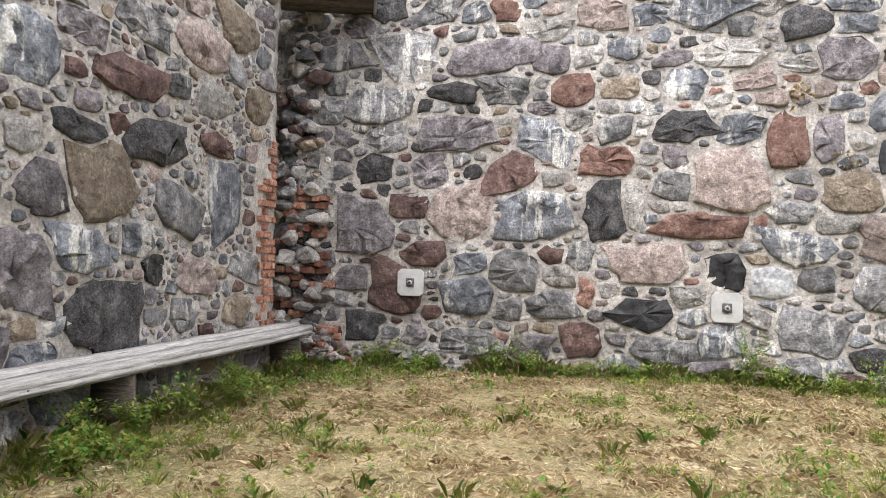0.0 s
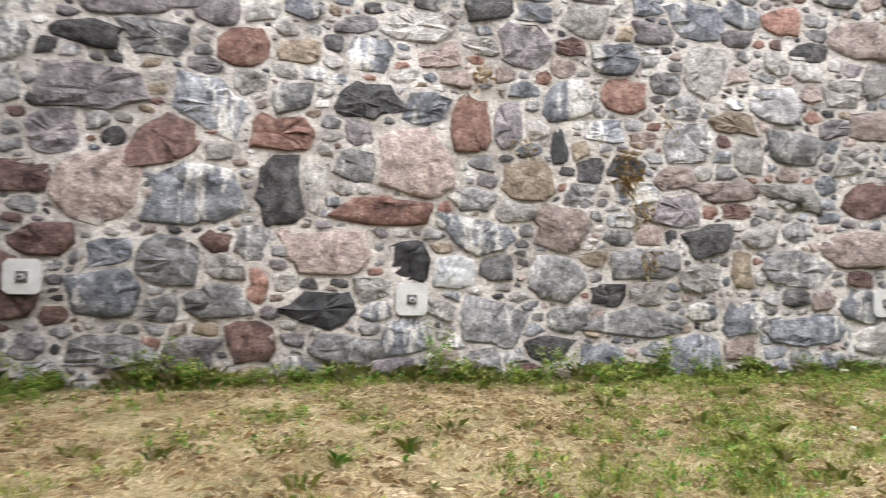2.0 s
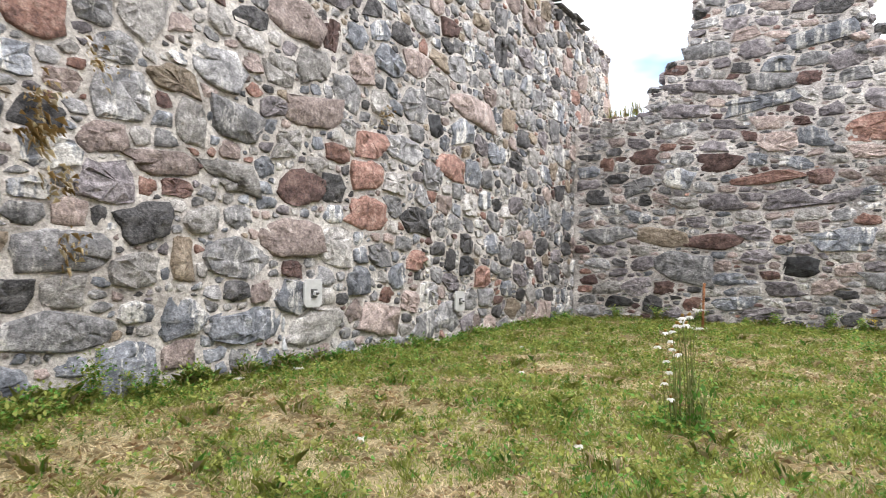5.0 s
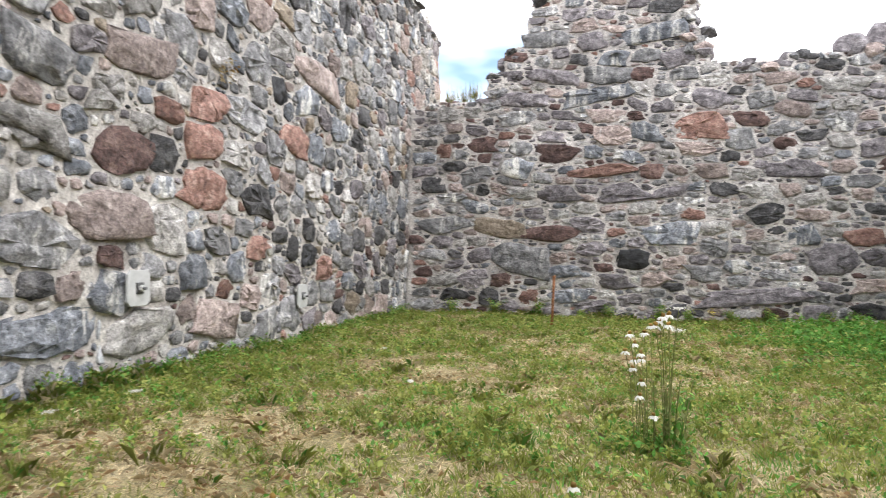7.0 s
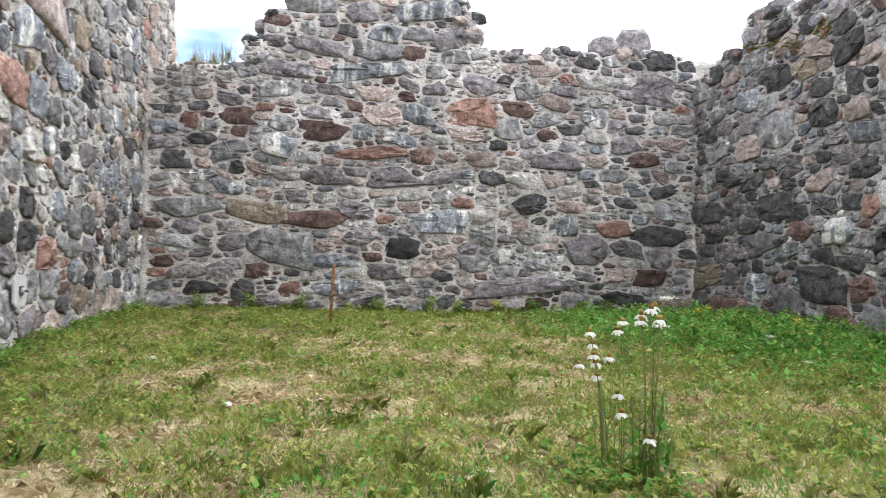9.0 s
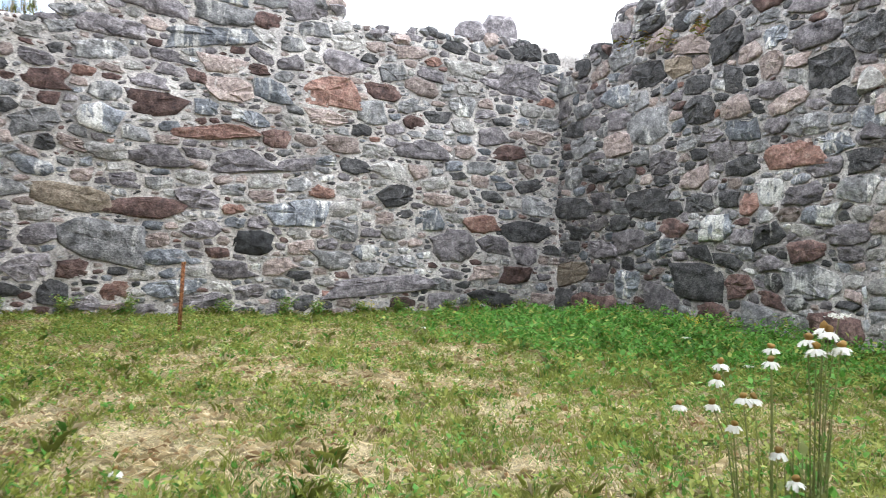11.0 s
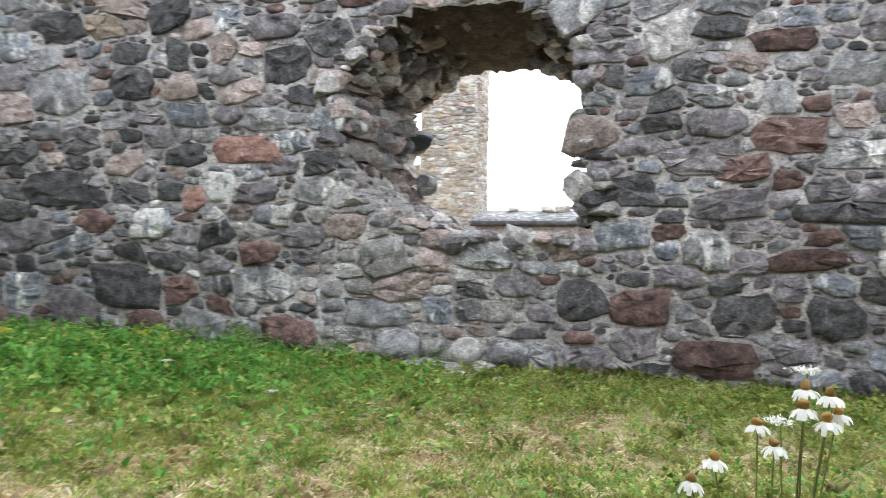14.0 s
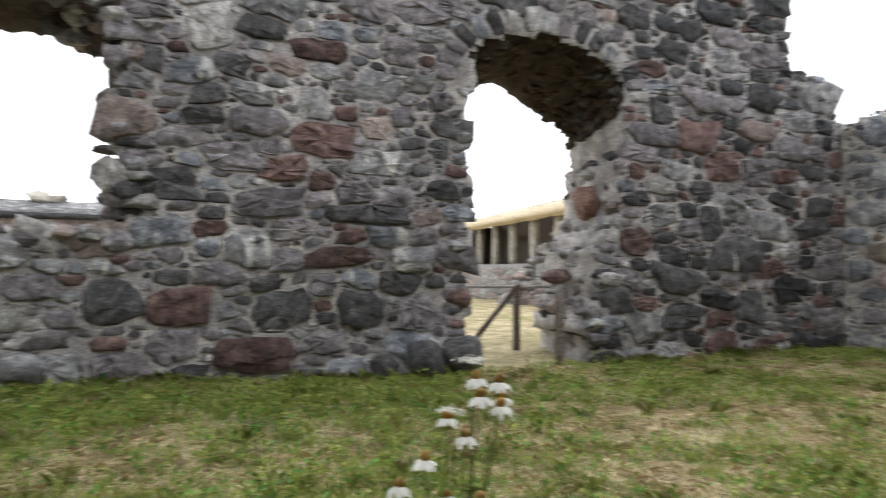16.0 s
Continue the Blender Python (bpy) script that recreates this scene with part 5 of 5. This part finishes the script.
def make_fringe():
    """Uncut grass along the feet of the walls and under the bench, and loose taller tufts on the lawn."""
    rng = np.random.default_rng(67)
    feet, hs = [], []
    for x0, y0, x1, y1, n, spread, tall in ((-4.4, 11.05, 9.0, 11.05, 15000, 0.2, 0.3), (9.0, 11.05, 21.0, 11.05, 8000, 0.2, 0.2), (21.2, 10.8, 20.4, -2.4, 8000, 0.22, 0.24), (20.3, -2.6, 3.6, -2.6, 13000, 0.28, 0.2), (0.8, -2.6, -4.8, -2.6, 4000, 0.25, 0.2), (-4.5, 4.0, -4.5, 10.2, 8000, 0.3, 0.3)):
        t = rng.uniform(0, 1, n)
        along = t * math.hypot(x1 - x0, y1 - y0)
        lush = 0.55 + 0.45 * np.sin(along * 2.1 + np.sin(along * 5.3) * 1.5 + x0)
        off = np.abs(rng.normal(scale=spread, size=n))
        ix, iy = (0, -1) if y0 > 11 else (0, 1) if y0 < -2 else (-1, 0) if x0 > 20 else (1, 0)
        p = np.stack([x0 + (x1 - x0) * t + ix * off, y0 + (y1 - y0) * t + iy * off], 1)
        ok = rng.random(n) < lush
        feet.append(p[ok])
        hs.append((tall * rng.uniform(0.25, 1.1, n) * np.exp(-off * 1.6) * (0.5 + 0.6 * lush))[ok])
    c = np.stack([rng.uniform(-4.4, 20, 480), rng.uniform(-2.2, 10.6, 480)], 1)
    p = np.repeat(c, 22, axis=0) + rng.normal(scale=0.035, size=(len(c) * 22, 2))
    feet.append(p)
    hs.append(np.repeat(rng.uniform(0.08, 0.2, len(c)), 22) * rng.uniform(0.4, 1.1, len(p)))
    p, h = np.concatenate(feet), np.concatenate(hs)
    n = len(p)
    v = blades(rng, p, h, rng.uniform(0.1, 0.9, n), 0.0032)
    mi = rng.choice(4, n, p=[0.36, 0.16, 0.26, 0.22])
    tagged(quads_ob("tall_grass", v, n, [GRASS, WEED, WEED_LIGHT, GRASS_DRY], mi, corners=5), "uncut green and straw-coloured grass along the wall feet", "grass", kind="stuff")


make_fringe()


def make_forbs():
    """Small upright leafy plants scattered through the lawn, each with a few tiers of leaves."""
    rng = np.random.default_rng(68)
    n = 15000
    p = np.stack([rng.uniform(-4.7, 20.4, n), rng.uniform(-2.5, 10.9, n)], 1)
    clump = np.sin(p[:, 0] * 2.3 + 2 * np.sin(p[:, 1] * 1.7)) * np.sin(p[:, 1] * 2.9 + np.sin(p[:, 0] * 1.1))
    keep = green_at(p[:, 0], p[:, 1]) + 0.3 * clump + rng.normal(scale=0.22, size=n) > 0.8
    p = p[keep]
    h = rng.uniform(0.04, 0.13, len(p)) * (1 + 0.6 * (rng.random(len(p)) < 0.12))
    tiers = []
    for t in (0.3, 0.65, 1.0):
        tiers.append(np.column_stack([p, ground_z(p[:, 0], p[:, 1]) + h * t]))
    c = np.concatenate(tiers)
    v, k = leaf_cloud(rng, c, 5, 0.05, (0.016, 0.016, 0.008), 0.5)
    tagged(quads_ob("lawn_forbs", v, k, [WEED, WEED_LIGHT, GRASS], rng.choice(3, k, p=[0.25, 0.5, 0.25])), "small leafy green plants standing through the lawn", "herbs", kind="stuff")


make_forbs()


def make_ground_herbs():
    """Clover and plantain leaves low in the lawn, and the tall herb patch in the south-east."""
    rng = np.random.default_rng(62)
    n = 17000
    p = np.stack([rng.uniform(-4.8, 21, n), rng.uniform(-2.6, 10.9, n)], 1)
    g = green_at(p[:, 0], p[:, 1]) + rng.normal(scale=0.12, size=n)
    p = p[g > 0.54]
    c = np.concatenate([p, (ground_z(p[:, 0], p[:, 1]) + 0.03)[:, None]], 1)
    v, k = leaf_cloud(rng, c, 6, 0.045, (0.06, 0.06, 0.018), 0.45)
    tagged(quads_ob("lawn_herbs", v, k, [WEED, WEED_LIGHT, GRASS], rng.choice(3, k, p=[0.3, 0.4, 0.3])), "low clover and plantain leaves among the grass", "herbs", kind="stuff")
    n = 2600
    x, y = rng.normal(15.2, 2.3, n), rng.normal(-0.3, 1.25, n)
    ok = (x > 9) & (x < 20.35) & (y > -2.55)
    x, y = x[ok], y[ok]
    hh = rng.uniform(0.05, 0.42, len(x)) * np.exp(-((x - 15) / 4.5) ** 2) * (0.45 + 0.8 * np.abs(np.sin(x * 2.3 + np.sin(y * 3.1)) * np.cos(y * 2.7)))
    c = np.stack([x, y, ground_z(x, y) + hh], 1)
    v, k = leaf_cloud(rng, c, 14, 0.085, (0.1, 0.1, 0.05), 0.35)
    tagged(quads_ob("herb_patch", v, k, [WEED, WEED_LIGHT, GRASS], rng.choice(3, k, p=[0.8, 0.14, 0.06])), "dense bright green herb patch along the wall", "herbs", kind="stuff")


make_ground_herbs()


def stalk_bm(pts, r0, r1):
    bm = bmesh.new()
    rings = []
    for i, q in enumerate(pts):
        r = r0 + (r1 - r0) * i / (len(pts) - 1)
        rings.append([bm.verts.new((q[0] + r * math.cos(a), q[1] + r * math.sin(a), q[2])) for a in (0, 2.09, 4.19)])
    for a, b in zip(rings, rings[1:]):
        for i in range(3):
            bm.faces.new((a[i], a[(i + 1) % 3], b[(i + 1) % 3], b[i]))
    return bm


def make_weed(rng, x, y, h, w, mats, label, n=5):
    ob = empty("weed", pose(x, y, float(ground_z(x, y))), label, "weed", "weeds along the wall foot")
    cs = []
    for i in range(n):
        tx, ty, th = rng.normal(scale=w), rng.normal(scale=w * 0.6), h * rng.uniform(0.6, 1.0)
        part("stem", stalk_bm([(tx * t * t * 1.1, ty * t * t, th * t - 0.02) for t in (0, 0.35, 0.7, 1)], 0.006, 0.003), STEM, ob)
        cs += [(tx * t * t * 1.1, ty * t * t, th * t) for t in np.linspace(0.12, 1, 9)]
    v, k = leaf_cloud(rng, cs, 11, 0.05, (0.05, 0.05, 0.035), 0.45)
    tagged(quads_ob("foliage", v, k, mats, rng.choice(len(mats), k), ob), kind="stuff")
    return ob


def make_weeds():
    rng = np.random.default_rng(63)
    spots = [(-3.6, 10.75, 0.5, 0.16), (-2.75, 10.8, 0.35, 0.2), (-1.7, 10.75, 0.55, 0.22), (-1.2, 10.7, 0.45, 0.2), (0.2, 10.75, 0.25, 0.2), (1.75, 10.7, 0.75, 0.14), (2.1, 10.75, 0.4, 0.2),
             (3.3, 10.7, 0.5, 0.22), (4.1, 10.75, 0.35, 0.3), (5.0, 10.7, 0.6, 0.2), (5.7, 10.7, 0.35, 0.3), (6.6, 10.75, 0.35, 0.3), (-4.5, 5.4, 0.45, 0.2), (-4.2, 6.6, 0.5, 0.2), (-4.35, 8.2, 0.3, 0.2), (-4.0, 5.0, 0.35, 0.15), (-4.25, 9.3, 0.35, 0.12), (-4.3, 5.9, 0.3, 0.2), (-4.15, 7.3, 0.35, 0.2), (-4.4, 7.8, 0.4, 0.2), (-3.9, 4.6, 0.3, 0.2), (-4.5, 6.2, 0.35, 0.25), (-3.0, 10.6, 0.25, 0.25), (-0.6, 10.75, 0.3, 0.3), (2.9, 10.7, 0.3, 0.3), (4.5, 10.6, 0.3, 0.3)]
    for x, y, h, w in spots:
        make_weed(rng, x, y, h, w, [WEED, WEED_LIGHT, GRASS], "leafy green weed growing at the wall foot")
    for i in range(16):
        x = 7.5 + i * 0.85 + rng.uniform(-0.3, 0.3)
        make_weed(rng, x, 10.85, rng.uniform(0.12, 0.3), 0.25, [WEED, GRASS], "low green weed growing at the wall foot", 4)
    for i in range(12):
        y = -1.5 + i * 1.0 + rng.uniform(-0.3, 0.3)
        make_weed(rng, 20.4 + 0.0652 * y, y, rng.uniform(0.2, 0.5), 0.22, [WEED, WEED_LIGHT], "leafy green weed below the broken wall", 5)


make_weeds()


def make_dry_tuft(rng, p, out, n=160, size=0.3, hang=0.5, mats=None):
    """Dry grass that grows from a joint and hangs."""
    ob = empty("dry_tuft", pose(*p), "brown dry grass tuft hanging from a wall joint", "tuft", "tufts on the walls")
    a = rng.normal(0, 0.7, n)
    d = np.stack([np.cos(a) * out[0] - np.sin(a) * out[1], np.sin(a) * out[0] + np.cos(a) * out[1], rng.normal(0.2, 0.4, n)], 1)
    L = size * rng.uniform(0.4, 1.2, n)
    c = rng.normal(size=(n, 3)) * [0.1, 0.1, 0.1]
    s = np.cross(d, [0, 0, 1.0]) * 0.003
    mid = c + d * (L * 0.4)[:, None]
    tip = c + d * (L * 0.6)[:, None] - np.array([0, 0, 1]) * (L * hang)[:, None]
    v = np.stack([c - s, c + s, mid + s, tip, mid - s], 1).reshape(-1, 3)
    mats = mats or [MOSS, GRASS_DRY]
    tagged(quads_ob("foliage", v, n, mats, rng.choice(len(mats), n), ob, 5), kind="stuff")


def make_tufts():
    rng = np.random.default_rng(64)
    for x, z, s in ((4.55, 2.55, 0.5), (4.75, 2.1, 0.35), (4.6, 2.9, 0.35), (4.9, 1.4, 0.4), (5.2, 3.4, 0.3), (2.4, 3.9, 0.35), (3.1, 3.0, 0.3), (10.8, 3.9, 0.25)):
        make_dry_tuft(rng, (x, NORTH_Y - 0.05, z), (0, -1), int(200 * s), s * 0.42, 0.5)
    for y, z in ((9.5, 5.6), (9.2, 5.75), (9.9, 5.6)):
        make_dry_tuft(rng, (EAST_X + 0.2, y, z + 0.1), (-0.2, 0.1), 120, 0.4, -0.7, [GRASS, GRASS_DRY, WEED_LIGHT])
    for x in (18.0, 17.2, 16.6, 15.6):
        make_dry_tuft(rng, (x, SOUTH_Y - 0.1, 6.0 + rng.uniform(-0.3, 0.2)), (0, 1), 90, 0.3, 0.2, [MOSS, WEED_LIGHT])


make_tufts()


def make_flower(plant, rng, foot, head, r, kind):
    mid = [(foot[i] * 0.55 + head[i] * 0.45) for i in range(3)]
    part("stem", stalk_bm([foot, (foot[0] * 0.8 + head[0] * 0.2, foot[1] * 0.8 + head[1] * 0.2, foot[2] * 0.6 + head[2] * 0.4), mid[:2] + [head[2] * 0.72 + foot[2] * 0.28], head], 0.005, 0.003), STEM, plant)
    if kind == "daisy":
        v = boulder(rng, (head[0], head[1], head[2] + r * 0.28), (r * 0.52, r * 0.52, r * 0.48))
        disc = mesh_ob("flower_head", v, BALL_F, DISC, plant, label="domed brown flower disc")
        for i in range(13):   # drooping petals
            a = i * 2 * math.pi / 13 + rng.uniform(-0.15, 0.15)
            dr = rng.uniform(0.6, 1.5)
            c, s = math.cos(a), math.sin(a)
            w = r * 0.22
            V = []
            for f, wd, dz in ((0.3, 0.6, 0), (0.75, 1.0, -0.25 * dr), (1.0, 0.7, -0.6 * dr)):
                V += [(head[0] + c * r * f + s * w * wd, head[1] + s * r * f - c * w * wd, head[2] + r * dz), (head[0] + c * r * f - s * w * wd, head[1] + s * r * f + c * w * wd, head[2] + r * dz)]
            mesh_ob("petal", V, [(0, 2, 3, 1), (2, 4, 5, 3)], PETAL, disc)
    else:
        cs = np.stack([head[0] + rng.normal(scale=r * 0.6, size=60), head[1] + rng.normal(scale=r * 0.6, size=60), head[2] + rng.normal(scale=r * 0.1, size=60)], 1)
        v, k = leaf_cloud(rng, cs, 4, r * 0.24, (r * 0.06,) * 3, 0.5)
        tagged(quads_ob("umbel", v, k, [PETAL], np.zeros(k), plant), kind="stuff")


def make_daisies():
    rng = np.random.default_rng(65)
    x0, y0 = 7.1, 5.3
    g = float(ground_z(x0, y0))
    ob = empty("daisy_clump", pose(x0, y0, g), "tall clump of white daisies and yarrow on green stems", "flowers")
    tall = [(-0.12, 0.0, 1.06), (-0.06, -0.05, 1.07), (-0.15, -0.04, 1.0), (-0.1, 0.05, 0.99), (-0.04, 0.02, 1.02)]
    low = [(0.25, 0.22, 0.62), (0.36, 0.3, 0.76), (0.22, 0.15, 0.84), (0.18, 0.2, 0.79), (0.42, 0.26, 0.68), (0.5, 0.2, 0.55), (0.3, 0.28, 0.5), (0.66, 0.25, 0.52), (0.12, 0.22, 0.42), (0.2, 0.34, 0.64), (0.02, 0.24, 0.33), (-0.15, 0.15, 0.22)]
    for x, y, z in tall:
        make_flower(ob, rng, (x * 0.4, y * 0.4 - 0.05, -0.02), (x, y, z), 0.042, "daisy")
    for x, y, z in low:
        x, y, z = x - 0.12, y - 0.08, z + 0.13
        make_flower(ob, rng, (x * 0.5 + 0.05, y * 0.7, -0.02), (x, y, z), 0.038, "daisy")
    for x, y, z in ((-0.08, -0.12, 1.12), (0.0, -0.12, 0.95)):
        make_flower(ob, rng, (x * 0.4, y * 0.5, -0.02), (x, y, z), 0.042, "yarrow")
    cs = []
    for i in range(11):   # bare stems and narrow leaves
        a, b = rng.normal(scale=0.07), rng.normal(scale=0.07) - 0.08
        h = rng.uniform(0.4, 0.8)
        part("stem", stalk_bm([(a, b, -0.02), (a * 1.2, b * 1.2, h * 0.5), (a * 1.5, b * 1.5, h)], 0.006, 0.003), STEM, ob)
        cs += [(a * 1.2, b * 1.2, h * t) for t in (0.15, 0.3, 0.45, 0.6, 0.8)]
    v, k = leaf_cloud(rng, cs, 3, 0.06, (0.012, 0.012, 0.04), 1.1)
    tagged(quads_ob("foliage", v, k, [STEM, WEED], rng.choice(2, k), ob), kind="stuff")
    cs = np.stack([rng.normal(0.1, 0.18, 60), rng.normal(0.1, 0.18, 60), rng.uniform(0.02, 0.12, 60)], 1)
    v, k = leaf_cloud(rng, cs, 9, 0.06, (0.05, 0.05, 0.02), 0.4)
    tagged(quads_ob("rosette", v, k, [WEED, WEED_LIGHT], rng.choice(2, k), ob), kind="stuff")
    for x, y, h in ((5.3, 7.6, 0.07), (5.9, 5.9, 0.06), (4.0, 8.2, 0.05), (9.5, 7.9, 0.08), (12.2, 9.0, 0.1), (7.0, 9.7, 0.25), (6.2, 9.9, 0.2), (11.0, 1.2, 0.15), (12.6, 0.6, 0.35), (14.9, -1.4, 0.35), (16.3, -1.6, 0.2), (17.0, 2.6, 0.12)):
        one = empty("lawn_daisy", pose(x, y, float(ground_z(x, y))), "small white flower standing low in the grass", "flower", "small flowers in the lawn")
        make_flower(one, rng, (0, 0, -0.02), (rng.uniform(-0.02, 0.02), rng.uniform(-0.02, 0.02), h), 0.045, "yarrow" if h > 0.12 else "daisy")
    for x, y in ((15.2, 0.2), (14.0, -0.9), (16.2, -0.6), (13.3, -0.4), (17.5, 3.4)):
        one = empty("yellow_flower", pose(x, y, float(ground_z(x, y))), "small yellow flower head above the herbs", "flower", "yellow flowers in the herbs")
        part("stem", stalk_bm([(0, 0, -0.02), (0, 0.01, 0.2), (0.01, 0.02, 0.45)], 0.005, 0.003), STEM, one)
        v, k = leaf_cloud(rng, [(0.01, 0.02, 0.45)], 60, 0.03, (0.05, 0.05, 0.03), 0.5)
        tagged(quads_ob("blossom", v, k, [YELLOW], np.zeros(k), one), kind="stuff")


make_daisies()

# ---------------------------------------------------------------- stones of the walls
lay_stones(wall_north, NORTH, np.random.default_rng(21), -6.0, 25.3, -0.4, 8.8, north_keep, NORTH_MARKED, SIZES, NORTH_MIX, near=lambda u, z: -5 < u < 16 and z < 5.2, zone=north_zone, cap=0.15, gap=0.035, proud=(0.014, 0.055))
lay_stones(wall_east, EAST, np.random.default_rng(22), -2.6, 11.0, -0.3, 9.3, east_keep, EAST_MARKED, SIZES, EAST_MIX, near=lambda u, z: z < 7, flat=(0.4, 0.65), cap=0.16, gap=0.036, proud=(0.01, 0.04))
lay_stones(wall_south, SOUTH, np.random.default_rng(23), -5.0, 21.2, -0.6, 6.9, lambda u, z: south_keep(u, z) & ~((z > 4.1) & (np.hypot((u - 1.85) / 2.07, (z - 4.2) / 1.3) < 1)), SOUTH_MARKED, SIZES, SOUTH_MIX, near=lambda u, z: 0 < u < 18 and z < 6, flat=(0.42, 0.75), cap=0.18, gap=0.022, proud=(0.014, 0.06), zone=south_zone)
lay_stones(wall_west, WEST, np.random.default_rng(24), -2.6, 9.9, -0.4, 7.2, lambda u, z: west_keep(u, z) & ~((u > 9.4) & (z > 0.2) & (z < 3.1)), WEST_MARKED, [(0.4, 5), (0.3, 9), (0.2, 16), (0.12, 30), (0.06, 110)], WEST_MIX, near=lambda u, z: u > 3, cap=0.08, proud=(0.01, 0.045))
lay_stones(wall_breach, BREACH, np.random.default_rng(25), 9.3, 11.0, -0.3, 8.0, lambda u, z: z < 9, [], [(0.25, 14), (0.17, 40), (0.1, 80)], {"dark": 3, "grey": 2, "maroon": 2, "mauve": 2}, near=lambda u, z: False)
rim_boulders(wall_south, SOUTH, np.random.default_rng(31), lambda u, z: ~in_window(u, z), 7.8, 12.6, 1.0, 5.3, (-0.1, -0.35, -0.6, -0.85, -1.1, -1.35, -1.6, -1.9, -2.2, -2.45), {"grey": 3, "mauve": 3, "pink": 5, "pale": 5, "dark": 1}, own=0, back=south_back, size=(0.1, 0.27), step=0.2)
rim_boulders(wall_south, SOUTH, np.random.default_rng(32), lambda u, z: ~in_door(u, z), -0.2, 4.0, -0.6, 4.1, (-0.15, -0.5, -0.85, -1.2, -1.6, -2.0, -2.4), SOUTH_MIX, own=0, back=south_back, size=(0.1, 0.2))
# Dark soffit stones: the shade under both openings is put into their colour.
rim_boulders(wall_south, SOUTH, np.random.default_rng(38), lambda u, z: ~in_door(u, z), -0.2, 4.0, 4.0, 5.6, (-0.25, -0.45, -0.65, -0.85, -1.05, -1.25, -1.45, -1.65, -1.85, -2.05, -2.25, -2.45), {"soffit_shade": 6, "dark": 1}, back=south_back, size=(0.12, 0.18), step=0.17)
rim_boulders(wall_south, SOUTH, np.random.default_rng(39), lambda u, z: ~in_window(u, z), 8.3, 12.3, 3.9, 5.7, (-0.25, -0.55, -0.85, -1.15, -1.45, -1.75, -2.05, -2.4), {"soffit_shade": 3, "dark": 3, "mauve": 2, "ochre": 1}, back=south_back, size=(0.13, 0.26), step=0.24)
rim_boulders(wall_south, SOUTH, np.random.default_rng(33), lambda u, z: z < slope(u, SOUTH_TOP) + 0.35 * ragged(u), WEST_X, EAST_X, 3.5, 7.8, (-0.15, -0.5, -0.9), SOUTH_MIX, size=(0.14, 0.27), step=0.32)
rim_boulders(wall_east, EAST, np.random.default_rng(34), east_keep, -1.9, 11.0, 5.0, 9.7, (-0.12, -0.5, -0.9), EAST_MIX, size=(0.13, 0.28), step=0.3)
rim_boulders(wall_west, WEST, np.random.default_rng(35), west_keep, -2.6, 9.9, 3.5, 7.6, (-0.15, -0.6), WEST_MIX, size=(0.14, 0.28), step=0.32)
rim_boulders(wall_north, NORTH, np.random.default_rng(36), north_keep, 10, 25.6, 8.0, 9.3, (-0.1, -0.5), {"grey": 3, "dark": 3, "mauve": 2}, size=(0.12, 0.2), step=0.3)


def voussoirs():
    """The rough ring of radial stones over the doorway."""
    rng = np.random.default_rng(37)
    kinds = ["grey", "blue", "mauve", "pale", "pink", "dark"]
    n = 17
    for i in range(n):
        a = 0.06 + (math.pi - 0.12) * i / (n - 1)
        r = rng.uniform(0.36, 0.46) / 2
        w = rng.uniform(0.1, 0.145)
        ca, sa = math.cos(a), math.sin(a)
        u, z = 1.85 + ca * (1.64 + r), 4.2 + sa * (0.88 + r)
        k = np.arange(12) * math.pi / 6
        px = r * np.sign(np.cos(k)) * np.abs(np.cos(k)) ** 0.5 * rng.uniform(0.9, 1.05, 12)
        pz = w * np.sign(np.sin(k)) * np.abs(np.sin(k)) ** 0.5 * rng.uniform(0.85, 1.05, 12)
        v, f, even = stone_mesh(rng, SOUTH, u, z, px * ca - pz * sa, px * sa + pz * ca, rng.uniform(0.03, 0.06))
        mesh_ob("stone", v, f, STONE[kinds[rng.integers(6)]], wall_south, smooth=even)


voussoirs()
